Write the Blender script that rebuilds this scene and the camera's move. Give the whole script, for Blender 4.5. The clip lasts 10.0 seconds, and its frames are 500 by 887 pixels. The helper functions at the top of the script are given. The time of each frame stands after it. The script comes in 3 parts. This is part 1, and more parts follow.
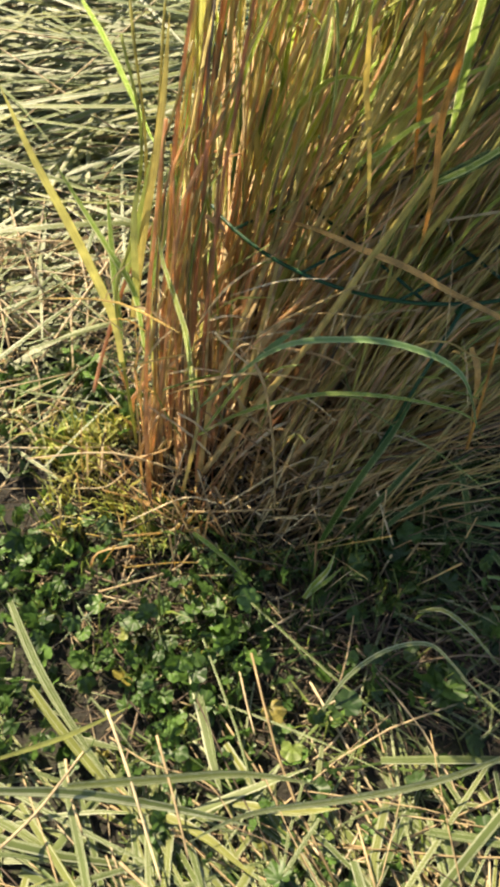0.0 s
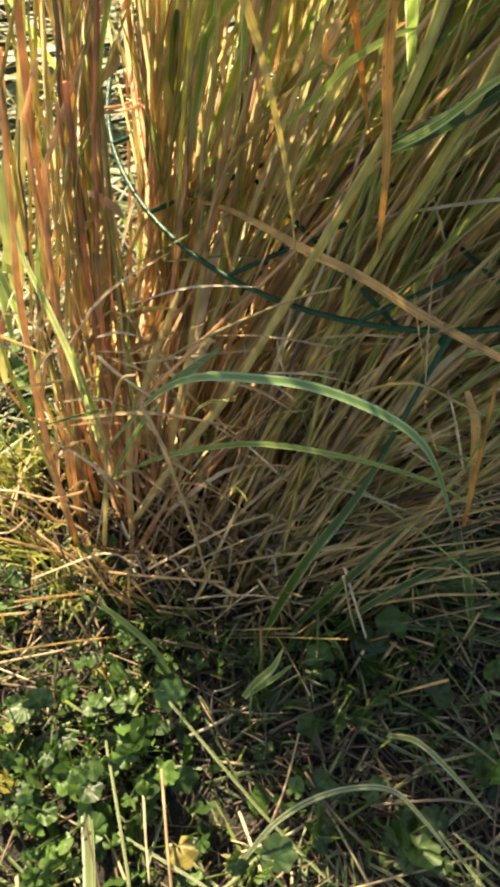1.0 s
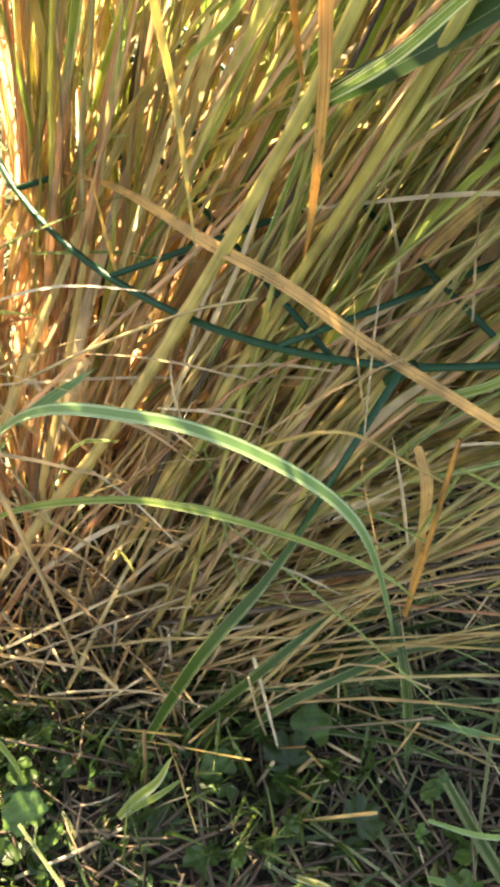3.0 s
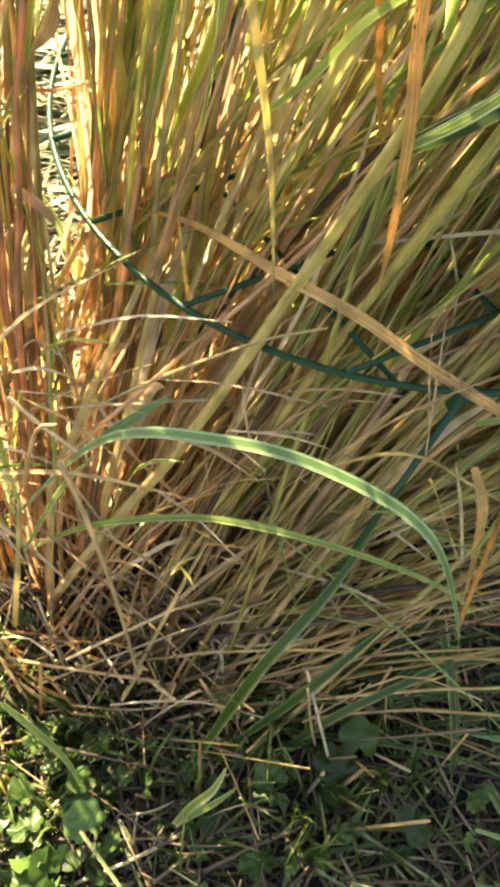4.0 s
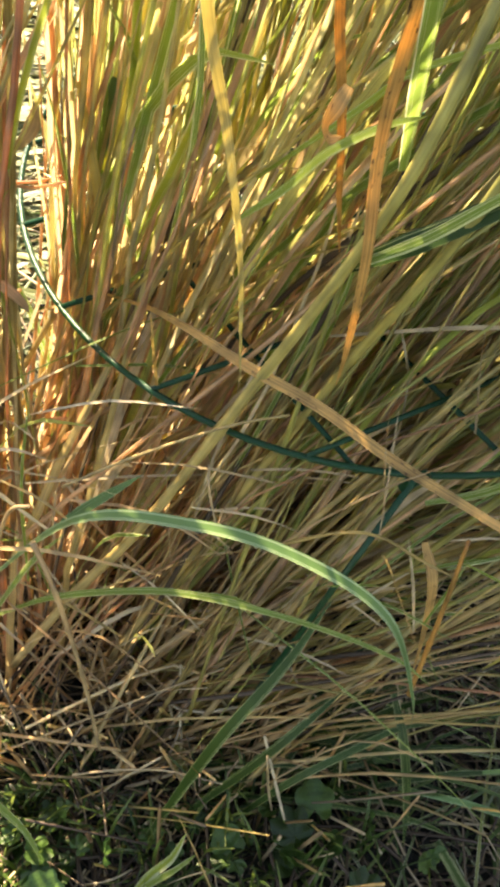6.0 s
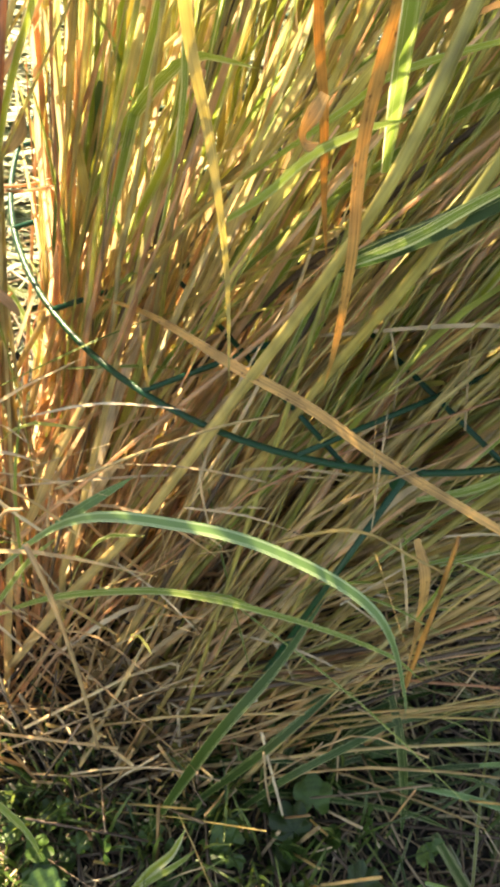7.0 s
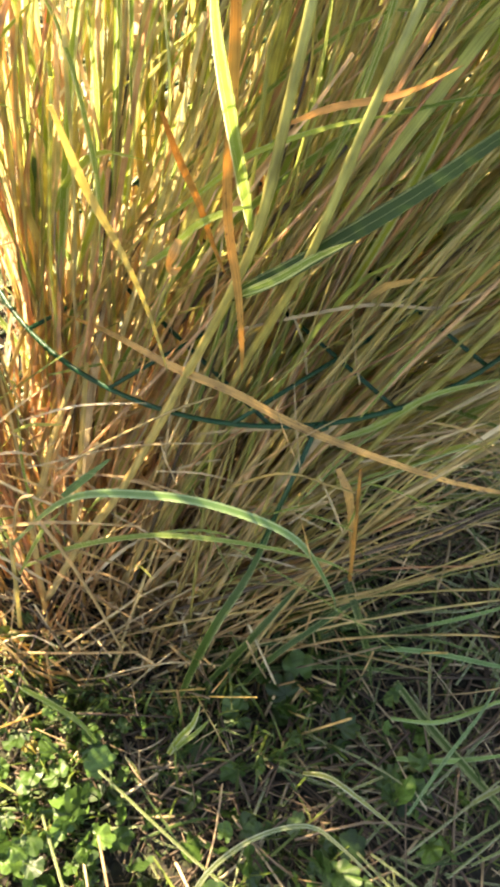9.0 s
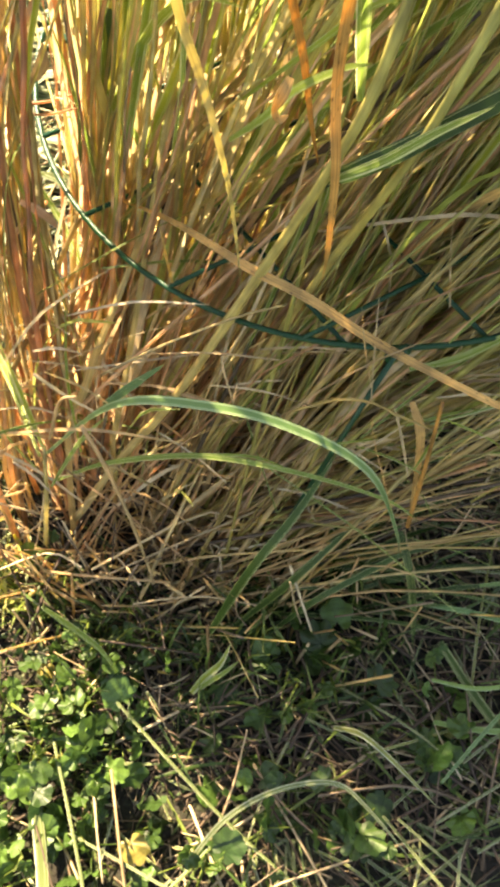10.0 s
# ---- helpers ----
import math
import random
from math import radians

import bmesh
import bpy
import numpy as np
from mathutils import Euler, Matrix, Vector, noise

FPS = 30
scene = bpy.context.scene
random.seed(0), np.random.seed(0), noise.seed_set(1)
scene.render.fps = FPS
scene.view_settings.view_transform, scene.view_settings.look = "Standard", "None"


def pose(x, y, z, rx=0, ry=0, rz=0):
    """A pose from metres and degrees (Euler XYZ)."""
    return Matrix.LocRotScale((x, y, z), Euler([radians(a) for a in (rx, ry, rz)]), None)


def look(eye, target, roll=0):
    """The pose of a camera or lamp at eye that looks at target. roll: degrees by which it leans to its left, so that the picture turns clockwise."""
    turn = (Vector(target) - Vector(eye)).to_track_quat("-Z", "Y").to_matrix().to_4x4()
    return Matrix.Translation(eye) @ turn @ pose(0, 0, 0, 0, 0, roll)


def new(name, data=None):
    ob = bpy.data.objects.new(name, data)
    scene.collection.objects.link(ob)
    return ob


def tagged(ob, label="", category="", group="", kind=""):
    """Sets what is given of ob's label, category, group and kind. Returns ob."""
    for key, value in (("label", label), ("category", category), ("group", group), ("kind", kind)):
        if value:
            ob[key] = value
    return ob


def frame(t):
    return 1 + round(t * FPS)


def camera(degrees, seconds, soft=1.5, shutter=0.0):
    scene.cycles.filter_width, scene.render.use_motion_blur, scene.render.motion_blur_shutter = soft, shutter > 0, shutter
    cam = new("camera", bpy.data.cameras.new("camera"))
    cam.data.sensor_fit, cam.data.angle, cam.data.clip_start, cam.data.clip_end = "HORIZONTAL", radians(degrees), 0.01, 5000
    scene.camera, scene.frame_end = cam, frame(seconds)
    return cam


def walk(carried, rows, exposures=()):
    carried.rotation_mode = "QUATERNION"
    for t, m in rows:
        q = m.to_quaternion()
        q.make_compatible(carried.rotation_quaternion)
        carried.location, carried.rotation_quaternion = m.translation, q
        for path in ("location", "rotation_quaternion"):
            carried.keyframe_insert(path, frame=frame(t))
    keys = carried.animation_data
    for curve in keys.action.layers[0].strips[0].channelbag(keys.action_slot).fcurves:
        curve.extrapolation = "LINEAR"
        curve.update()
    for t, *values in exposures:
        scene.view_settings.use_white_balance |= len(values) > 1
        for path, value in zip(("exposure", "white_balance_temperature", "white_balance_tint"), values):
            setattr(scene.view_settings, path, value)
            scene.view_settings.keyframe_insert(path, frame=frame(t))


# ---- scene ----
cam = camera(33.0, 10.0, soft=4.0)
PATH = [
    (0, (0.215, 0.261, 1.074), (0.156, 1.26, -0.658), -1.5),
    (0.5, (0.311, 0.436, 0.938), (0.012, 1.396, -0.791), -12.1),
    (1, (0.36, 0.459, 0.881), (0.076, 1.402, -0.859), -9.7),
    (1.5, (0.406, 0.533, 0.781), (0.128, 1.497, -0.949), -7.0),
    (2, (0.397, 0.572, 0.724), (0.143, 1.557, -0.998), -3.5),
    (2.2, (0.38, 0.576, 0.739), (0.132, 1.593, -0.965), -2.6),
    (3.3, (0.362, 0.544, 0.749), (0.222, 1.577, -0.957), 0.7),
    (3.5, (0.345, 0.539, 0.761), (0.191, 1.58, -0.939), 0.5),
    (4, (0.336, 0.54, 0.768), (0.159, 1.598, -0.92), -0.4),
    (4.5, (0.34, 0.546, 0.775), (0.164, 1.621, -0.902), -1.0),
    (5, (0.316, 0.548, 0.791), (0.163, 1.671, -0.857), 1.1),
    (5.5, (0.296, 0.544, 0.802), (0.175, 1.692, -0.831), 3.2),
    (6, (0.323, 0.541, 0.802), (0.262, 1.705, -0.823), 5.2),
    (6.2, (0.327, 0.545, 0.806), (0.253, 1.718, -0.812), 4.6),
    (7.3, (0.33, 0.539, 0.808), (0.286, 1.659, -0.849), 3.9),
    (7.5, (0.341, 0.534, 0.816), (0.312, 1.605, -0.873), 3.4),
    (8, (0.359, 0.524, 0.866), (0.284, 1.51, -0.873), -1.3),
    (8.5, (0.391, 0.512, 0.966), (0.324, 1.464, -0.791), -3.5),
    (9, (0.378, 0.511, 0.973), (0.313, 1.437, -0.798), -4.6),
    (9.5, (0.351, 0.509, 0.939), (0.254, 1.397, -0.85), -4.7),
    (10, (0.347, 0.518, 0.9), (0.225, 1.341, -0.919), -3.2),
]
walk(cam, [(t, look(eye, target, roll)) for t, eye, target, roll in PATH], [(0.0, 1.60, 7800, 16), (0.5, 1.60, 7900, 17), (1.0, 1.98, 8300, 19), (1.5, 2.80, 8900, 21), (2.0, 3.43, 8700, 20), (3.5, 2.95, 9000, 21), (4.5, 2.82, 9000, 21), (6.0, 2.57, 8700, 20), (7.5, 2.90, 9000, 21), (9.0, 2.87, 9000, 20), (10.0, 2.73, 9200, 21)])

# ---- light ----
SUN_FROM = Vector((-0.54, 0.84, 0.0)).normalized()      # level direction towards the sun
SUN_UP = radians(45)
world = bpy.data.worlds.new("sky")
scene.world = world
world.use_nodes = True
wn = world.node_tree
sky = wn.nodes.new("ShaderNodeTexSky")
sky.sky_type = "NISHITA"
sky.sun_disc = False
sky.sun_elevation = SUN_UP
sky.sun_rotation = math.atan2(SUN_FROM.x, SUN_FROM.y)
wn.links.new(sky.outputs[0], wn.nodes["Background"].inputs[0])
wn.nodes["Background"].inputs[1].default_value = 0.09
sun = new("sun", bpy.data.lights.new("sun", "SUN"))
sun.data.energy = 4.7
sun.data.angle = radians(0.55)
sun.data.color = (1.0, 0.92, 0.76)
to_sun = SUN_FROM * math.cos(SUN_UP) + Vector((0, 0, math.sin(SUN_UP)))
sun.matrix_world = look(to_sun * 20, (0, 0, 0))


# ---- materials ----
def nodes_of(name, rough=0.6, see_through=0.0):
    """A node material; returns its node tree, the surface shader and a maker of nodes."""
    m = bpy.data.materials.new(name)
    m.use_nodes = True
    t = m.node_tree
    b = t.nodes["Principled BSDF"]
    b.inputs["Roughness"].default_value = rough

    def add(kind, *ins, **sets):
        n = t.nodes.new("ShaderNode" + kind)
        for k, v in sets.items():
            setattr(n, k, v)
        for slot, v in ins:
            if isinstance(v, bpy.types.NodeSocket):
                t.links.new(v, n.inputs[slot])
            else:
                n.inputs[slot].default_value = v
        return n

    if see_through:
        out = t.nodes["Material Output"]
        tr = add("BsdfTranslucent")
        mix = add("MixShader", (0, see_through))
        t.links.new(b.outputs[0], mix.inputs[1])
        t.links.new(tr.outputs[0], mix.inputs[2])
        t.links.new(mix.outputs[0], out.inputs["Surface"])
        return m, t, b, add, tr
    return m, t, b, add, None


def ramp(add, fac, stops):
    n = add("ValToRGB", (0, fac))
    e = n.color_ramp.elements
    while len(e) < len(stops):
        e.new(0.5)
    for el, (p, c) in zip(e, stops):
        el.position = p
        el.color = (*c, 1)
    return n.outputs[0]


def blend(t, add, fac, a, b):
    """A mix of a colour socket with a plain colour."""
    mix = add("Mix", (0, fac), data_type="RGBA")
    for s in mix.inputs:
        if s.type == "RGBA" and s.name == "A":
            t.links.new(a, s)
        if s.type == "RGBA" and s.name == "B":
            s.default_value = (*b, 1)
    return [o for o in mix.outputs if o.type == "RGBA"][0]


def chance(add):
    """A random number for each piece, whether it is an object or an island of a joined mesh."""
    a = add("NewGeometry").outputs["Random Per Island"]
    b = add("ObjectInfo").outputs["Random"]
    s = add("Math", (0, a), (1, b), operation="ADD")
    return add("Math", (0, s.outputs[0]), operation="FRACT").outputs[0]


def plant_material(name, stops, rough=0.55, see_through=0.3, streak=0.5, spots=0.0, bump=0.25, along=None, turning=None):
    """Dry or living stems and blades: a colour for each piece, streaks along it, mottling and spots."""
    m, t, b, add, tr = nodes_of(name, rough, see_through)
    uv = add("TexCoord").outputs["UV"]
    base = ramp(add, add("SeparateXYZ", (0, uv)).outputs[1] if along else chance(add), stops)
    if turning:         # from the foot up the stem turns to another colour
        up = add("MapRange", (0, add("SeparateXYZ", (0, uv)).outputs[1]), (1, 0.12), (2, 0.55), (3, 0.0), (4, turning[1])).outputs[0]
        base = blend(t, add, up, base, turning[0])
    long_uv = add("Mapping", (0, uv), ("Scale", (7.0, 14.0, 1.0))).outputs[0]
    streaks = add("TexNoise", ("Vector", long_uv), ("Scale", 1.0), ("Detail", 3.0)).outputs[0]
    where = add("TexCoord").outputs["Object"]
    mott = add("TexNoise", ("Vector", where), ("Scale", 45.0), ("Detail", 2.0)).outputs[0]
    both = add("Math", (0, streaks), (1, mott), operation="ADD").outputs[0]
    fac = add("MapRange", (0, both), (1, 0.65), (2, 1.35), (3, 1.0 - streak), (4, 1.0 + streak)).outputs[0]
    col = add("VectorMath", (0, base), (1, fac), operation="MULTIPLY")
    t.links.new(fac, col.inputs[1])
    colour = col.outputs[0]
    if spots:
        sp = add("TexNoise", ("Vector", add("Mapping", (0, uv), ("Scale", (3.0, 170.0, 1.0))).outputs[0]), ("Scale", 1.0), ("Detail", 2.0)).outputs[0]
        sm = add("MapRange", (0, sp), (1, 0.63), (2, 0.70), (3, 0.0), (4, spots)).outputs[0]
        colour = blend(t, add, sm, colour, (0.06, 0.022, 0.008))
    t.links.new(colour, b.inputs["Base Color"])
    if tr:
        t.links.new(colour, tr.inputs[0])
    bm = add("Bump", ("Height", streaks), ("Strength", bump), ("Distance", 0.0006))
    t.links.new(bm.outputs[0], b.inputs["Normal"])
    return m


def striped_material(name, green, cream, margin=0.2, see_through=0.35, rough=0.42):
    """Variegated blade: green with cream margins and a few fine cream lines along it."""
    m, t, b, add, tr = nodes_of(name, rough, see_through)
    b.inputs["Specular IOR Level"].default_value = 0.3
    uv = add("TexCoord").outputs["UV"]
    u = add("SeparateXYZ", (0, uv)).outputs[0]
    edge = add("Math", (0, u), (1, 0.5), operation="SUBTRACT").outputs[0]
    edge = add("Math", (0, edge), operation="ABSOLUTE").outputs[0]
    pick = chance(add)
    line_uv = add("CombineXYZ", (0, add("Math", (0, u), (1, 13.0), operation="MULTIPLY").outputs[0]),
                  (1, add("Math", (0, pick), (1, 37.0), operation="MULTIPLY").outputs[0])).outputs[0]
    lines = add("TexNoise", ("Vector", line_uv), ("Scale", 1.0), ("Detail", 1.0)).outputs[0]
    lift = add("MapRange", (0, lines), (1, 0.46), (2, 0.74), (3, -0.12), (4, 0.52)).outputs[0]
    total = add("Math", (0, edge), (1, lift), operation="ADD").outputs[0]
    fac = add("MapRange", (0, total), (1, 0.44 - margin), (2, 0.56 - margin)).outputs[0]
    g = ramp(add, pick, [(0.0, tuple(c * 0.8 for c in green)), (0.6, green), (1.0, (green[0] * 1.7, green[1] * 1.35, green[2]))])
    colour = blend(t, add, fac, g, cream)
    where = add("TexCoord").outputs["Object"]
    mott = add("TexNoise", ("Vector", where), ("Scale", 30.0), ("Detail", 2.0)).outputs[0]
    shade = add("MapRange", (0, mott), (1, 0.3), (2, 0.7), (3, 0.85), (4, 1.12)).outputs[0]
    col = add("VectorMath", (0, colour), (1, shade), operation="MULTIPLY").outputs[0]
    t.links.new(col, b.inputs["Base Color"])
    t.links.new(col, tr.inputs[0])
    ribs = add("TexNoise", ("Vector", add("Mapping", (0, uv), ("Scale", (16.0, 3.0, 1.0))).outputs[0]), ("Scale", 1.0))
    bm = add("Bump", ("Height", ribs.outputs[0]), ("Strength", 0.3), ("Distance", 0.0005))
    t.links.new(bm.outputs[0], b.inputs["Normal"])
    return m


STRAW = plant_material("straw", [(0.0, (0.36, 0.23, 0.12)), (0.3, (0.57, 0.41, 0.21)), (0.6, (0.68, 0.53, 0.30)), (0.85, (0.56, 0.44, 0.17)), (1.0, (0.80, 0.69, 0.46))], 0.34, 0.65, turning=((0.42, 0.44, 0.15), 0.5))
RUSSET = plant_material("russet straw", [(0.0, (0.46, 0.25, 0.14)), (0.5, (0.61, 0.40, 0.22)), (1.0, (0.74, 0.55, 0.34))], 0.38, 0.65)
OLIVE = plant_material("olive stem", [(0.0, (0.48, 0.37, 0.15)), (0.4, (0.47, 0.42, 0.14)), (0.7, (0.60, 0.50, 0.24)), (1.0, (0.34, 0.40, 0.11))], 0.34, 0.6, turning=((0.32, 0.39, 0.11), 0.55))
STALK = plant_material("stalk", [(0.0, (0.36, 0.26, 0.11)), (0.28, (0.38, 0.29, 0.10)), (0.5, (0.30, 0.26, 0.07)), (0.75, (0.24, 0.26, 0.08))], 0.42, 0.15, 0.6, along=True)
DEAD = plant_material("dead leaf", [(0.0, (0.44, 0.23, 0.06)), (0.5, (0.54, 0.32, 0.09)), (1.0, (0.50, 0.33, 0.12))], 0.5, 0.4, streak=0.75, spots=0.9)
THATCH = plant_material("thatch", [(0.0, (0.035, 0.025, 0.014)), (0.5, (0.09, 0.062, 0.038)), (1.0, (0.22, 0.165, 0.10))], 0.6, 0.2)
PALE = plant_material("bleached straw", [(0.0, (0.42, 0.31, 0.16)), (0.5, (0.54, 0.43, 0.25)), (1.0, (0.66, 0.57, 0.37))], 0.45, 0.4)
YELLOW = plant_material("yellow blade", [(0.0, (0.54, 0.45, 0.13)), (0.5, (0.47, 0.49, 0.14)), (1.0, (0.34, 0.43, 0.10))], 0.42, 0.55)
STRIPED = striped_material("striped blade", (0.20, 0.32, 0.06), (0.66, 0.70, 0.38), 0.07, 0.6)
FRESH_STRIPED = striped_material("fresh striped blade", (0.09, 0.18, 0.05), (0.25, 0.34, 0.17), 0.02, 0.2)
DARK_STRIPED = striped_material("dark striped blade", (0.030, 0.075, 0.012), (0.32, 0.36, 0.15), 0.015)
CUT = striped_material("cut blade", (0.14, 0.19, 0.062), (0.48, 0.52, 0.34), 0.07, 0.4)
GRASS = plant_material("grass blade", [(0.0, (0.03, 0.065, 0.012)), (0.5, (0.06, 0.115, 0.02)), (1.0, (0.17, 0.23, 0.04))], 0.45, 0.4)
WEED = plant_material("weed leaf", [(0.0, (0.025, 0.06, 0.014)), (0.6, (0.055, 0.12, 0.022)), (0.97, (0.095, 0.195, 0.04)), (1.0, (0.26, 0.22, 0.05))], 0.46, 0.4)

WIRE, _t, _b, _add, _ = nodes_of("green plastic wire", 0.30)
_n = _add("TexNoise", ("Scale", 120.0), ("Detail", 3.0)).outputs[0]
_t.links.new(ramp(_add, _n, [(0.3, (0.002, 0.028, 0.011)), (0.7, (0.005, 0.052, 0.021))]), _b.inputs["Base Color"])
_bm = _add("Bump", ("Height", _n), ("Strength", 0.25), ("Distance", 0.0005))
_t.links.new(_bm.outputs[0], _b.inputs["Normal"])
_b.inputs["Specular IOR Level"].default_value = 0.22

SOIL, _t, _b, _add, _ = nodes_of("soil and thatch", 0.9)
_p = _add("TexCoord").outputs["Object"]
_n1 = _add("TexNoise", ("Vector", _p), ("Scale", 9.0), ("Detail", 5.0)).outputs[0]
_n2 = _add("TexNoise", ("Vector", _p), ("Scale", 160.0), ("Detail", 4.0)).outputs[0]
_s = _add("Math", (0, _n1), (1, _n2), operation="ADD").outputs[0]
_t.links.new(ramp(_add, _add("Math", (0, _s), (1, 0.5), operation="MULTIPLY").outputs[0],
                  [(0.35, (0.008, 0.0065, 0.004)), (0.5, (0.013, 0.012, 0.006)), (0.62, (0.026, 0.034, 0.010)), (0.75, (0.042, 0.035, 0.017))]), _b.inputs["Base Color"])
_bm = _add("Bump", ("Height", _n2), ("Strength", 0.8), ("Distance", 0.006))
_t.links.new(_bm.outputs[0], _b.inputs["Normal"])


# ---- shapes ----
def smooth_path(ctrl, n):
    """n points along a Catmull-Rom curve through the control points."""
    c = np.array(ctrl, float)
    c = np.vstack([2 * c[0] - c[1], c, 2 * c[-1] - c[-2]])
    out = []
    k = len(c) - 3
    for s in np.linspace(0, k - 1e-6, n):
        i, f = int(s), s - int(s)
        a, b, d, e = c[i:i + 4]
        out.append(0.5 * (2 * b + (d - a) * f + (2 * a - 5 * b + 4 * d - e) * f * f + (3 * b - a - 3 * d + e) * f ** 3))
    return np.array(out)


class Strands:
    """Collects tubes and blades into one mesh with a map across and along each of them."""

    def __init__(self):
        self.v, self.f, self.uv = [], [], []

    def tube(self, pts, radii, sides=5):
        pts = np.asarray(pts, float)
        n = len(pts)
        tang = np.gradient(pts, axis=0)
        tang /= np.linalg.norm(tang, axis=1)[:, None] + 1e-12
        ref = np.array([0.0, 0.0, 1.0]) if abs(tang[0][2]) < 0.9 else np.array([1.0, 0.0, 0.0])
        a = np.cross(tang, ref)
        a /= np.linalg.norm(a, axis=1)[:, None] + 1e-12
        b = np.cross(tang, a)
        ang = np.linspace(0, 2 * np.pi, sides, endpoint=False)
        r = np.broadcast_to(np.asarray(radii, float), (n,))[:, None, None]
        rings = pts[:, None] + r * (np.cos(ang)[None, :, None] * a[:, None] + np.sin(ang)[None, :, None] * b[:, None])
        o = len(self.v)
        self.v.extend(rings.reshape(-1, 3).tolist())
        along = np.r_[0, np.cumsum(np.linalg.norm(np.diff(pts, axis=0), axis=1))]
        for i in range(n - 1):
            for j in range(sides):
                k = (j + 1) % sides
                self.f.append((o + i * sides + j, o + i * sides + k, o + (i + 1) * sides + k, o + (i + 1) * sides + j))
                u0, u1 = j / sides, (j + 1) / sides
                self.uv.append(((u0, along[i]), (u1, along[i]), (u1, along[i + 1]), (u0, along[i + 1])))
        for e, order in ((0, -1), (n - 1, 1)):
            ids = [o + e * sides + j for j in range(sides)][::order]
            self.f.append(tuple(ids))
            self.uv.append(tuple((0.5, along[e]) for _ in ids))

    def blade(self, pts, widths, across, fold=0.25, twist=0.0, thin=False):
        """A leaf blade: a ribbon with a sunken midrib and thickness. across: the way of its width."""
        pts = np.asarray(pts, float)
        n = len(pts)
        tang = np.gradient(pts, axis=0)
        tang /= np.linalg.norm(tang, axis=1)[:, None] + 1e-12
        a = np.asarray(across, float)[None] - tang * (tang @ np.asarray(across, float))[:, None]
        a /= np.linalg.norm(a, axis=1)[:, None] + 1e-12
        up = np.cross(a, tang)
        if twist:
            ang = np.linspace(0, twist, n)[:, None]
            a, up = a * np.cos(ang) + up * np.sin(ang), up * np.cos(ang) - a * np.sin(ang)
        w = np.broadcast_to(np.asarray(widths, float), (n,))[:, None] / 2
        rows = [pts - a * w + up * w * fold, pts, pts + a * w + up * w * fold]
        us, spans = (0.0, 0.5, 1.0), ((0, 1), (1, 2))
        if not thin:
            t = np.minimum(w * 0.12, 0.0004)
            rows += [rows[2] - up * 0.0001, pts - up * t, rows[0] - up * 0.0001]
            us, spans = (0.0, 0.5, 1.0, 1.0, 0.5, 0.0), ((0, 1), (1, 2), (3, 4), (4, 5))
        m, o = len(rows), len(self.v)
        self.v.extend(np.stack(rows, 1).reshape(-1, 3).tolist())
        along = np.r_[0, np.cumsum(np.linalg.norm(np.diff(pts, axis=0), axis=1))]
        for i in range(n - 1):
            for j, k in spans:
                self.f.append((o + i * m + j, o + i * m + k, o + i * m + m + k, o + i * m + m + j))
                self.uv.append(((us[j], along[i]), (us[k], along[i]), (us[k], along[i + 1]), (us[j], along[i + 1])))

    def mesh(self, name, material):
        me = bpy.data.meshes.new(name)
        me.from_pydata(self.v, [], self.f)
        layer = me.uv_layers.new(name="across")
        layer.data.foreach_set("uv", np.array([c for f in self.uv for p in f for c in p], float))
        me.polygons.foreach_set("use_smooth", np.ones(len(self.f), bool))
        me.materials.append(material)
        me.update()
        return me


def put(name, strands, material, parent=None, label="", **tags):
    ob = new(name, strands.mesh(name, material))
    ob.parent = parent
    return tagged(ob, label, **tags)


def taper(n, width, start=0.5, full=0.25, tip=0.04):
    """Widths of a blade: narrow at its foot, full, and drawn out to a point."""
    u = np.linspace(0, 1, n)
    return width * np.interp(u, [0, full, 0.55, 0.85, 1], [start, 1, 0.95, 0.5, tip])


rnd = np.random.default_rng(7)


def bumps(x, y):
    return 0.010 * noise.noise((x * 6, y * 6, 0)) + 0.005 * noise.noise((x * 23, y * 23, 4))


# ---- ground ----
def ground_sheet():
    bm = bmesh.new()
    xs = np.r_[-2000, -300, -60, -15, -5, -2.5, np.linspace(-1.4, 1.9, 133), 3, 6, 16, 60, 300, 2000]
    ys = np.r_[-2000, -300, -60, -15, -5, -2, -0.8, np.linspace(-0.2, 2.6, 113), 3.4, 6, 16, 60, 300, 2000]
    grid = [[bm.verts.new((x, y, bumps(x, y) if abs(x) < 3 and abs(y) < 4 else 0)) for x in xs] for y in ys]
    for i in range(len(ys) - 1):
        for j in range(len(xs) - 1):
            bm.faces.new((grid[i][j], grid[i][j + 1], grid[i + 1][j + 1], grid[i + 1][j])).smooth = True
    me = bpy.data.meshes.new("ground")
    bm.to_mesh(me)
    bm.free()
    me.materials.append(SOIL)
    return tagged(new("ground", me), "dark soil with thatch and old mown grass", "ground", kind="structure")


ground_sheet()

# ---- plant support: a ring with a square grid on legs ----
RING_C, RING_R, RING_Z, WIRE_R = Vector((0.385, 1.131, 0.0)), 0.2935, 0.377, 0.0023
support = tagged(new("plant_support"), "dark green plastic-coated wire ring with square grid round the grass", "plant support")
support.location = (RING_C.x, RING_C.y, 0)


def support_part(name, pts, r=WIRE_R, sides=8, parent=None, label=""):
    s = Strands()
    s.tube(np.array(pts) - np.array(support.location)[None], r, sides)
    return put(name, s, WIRE, parent or support, label)


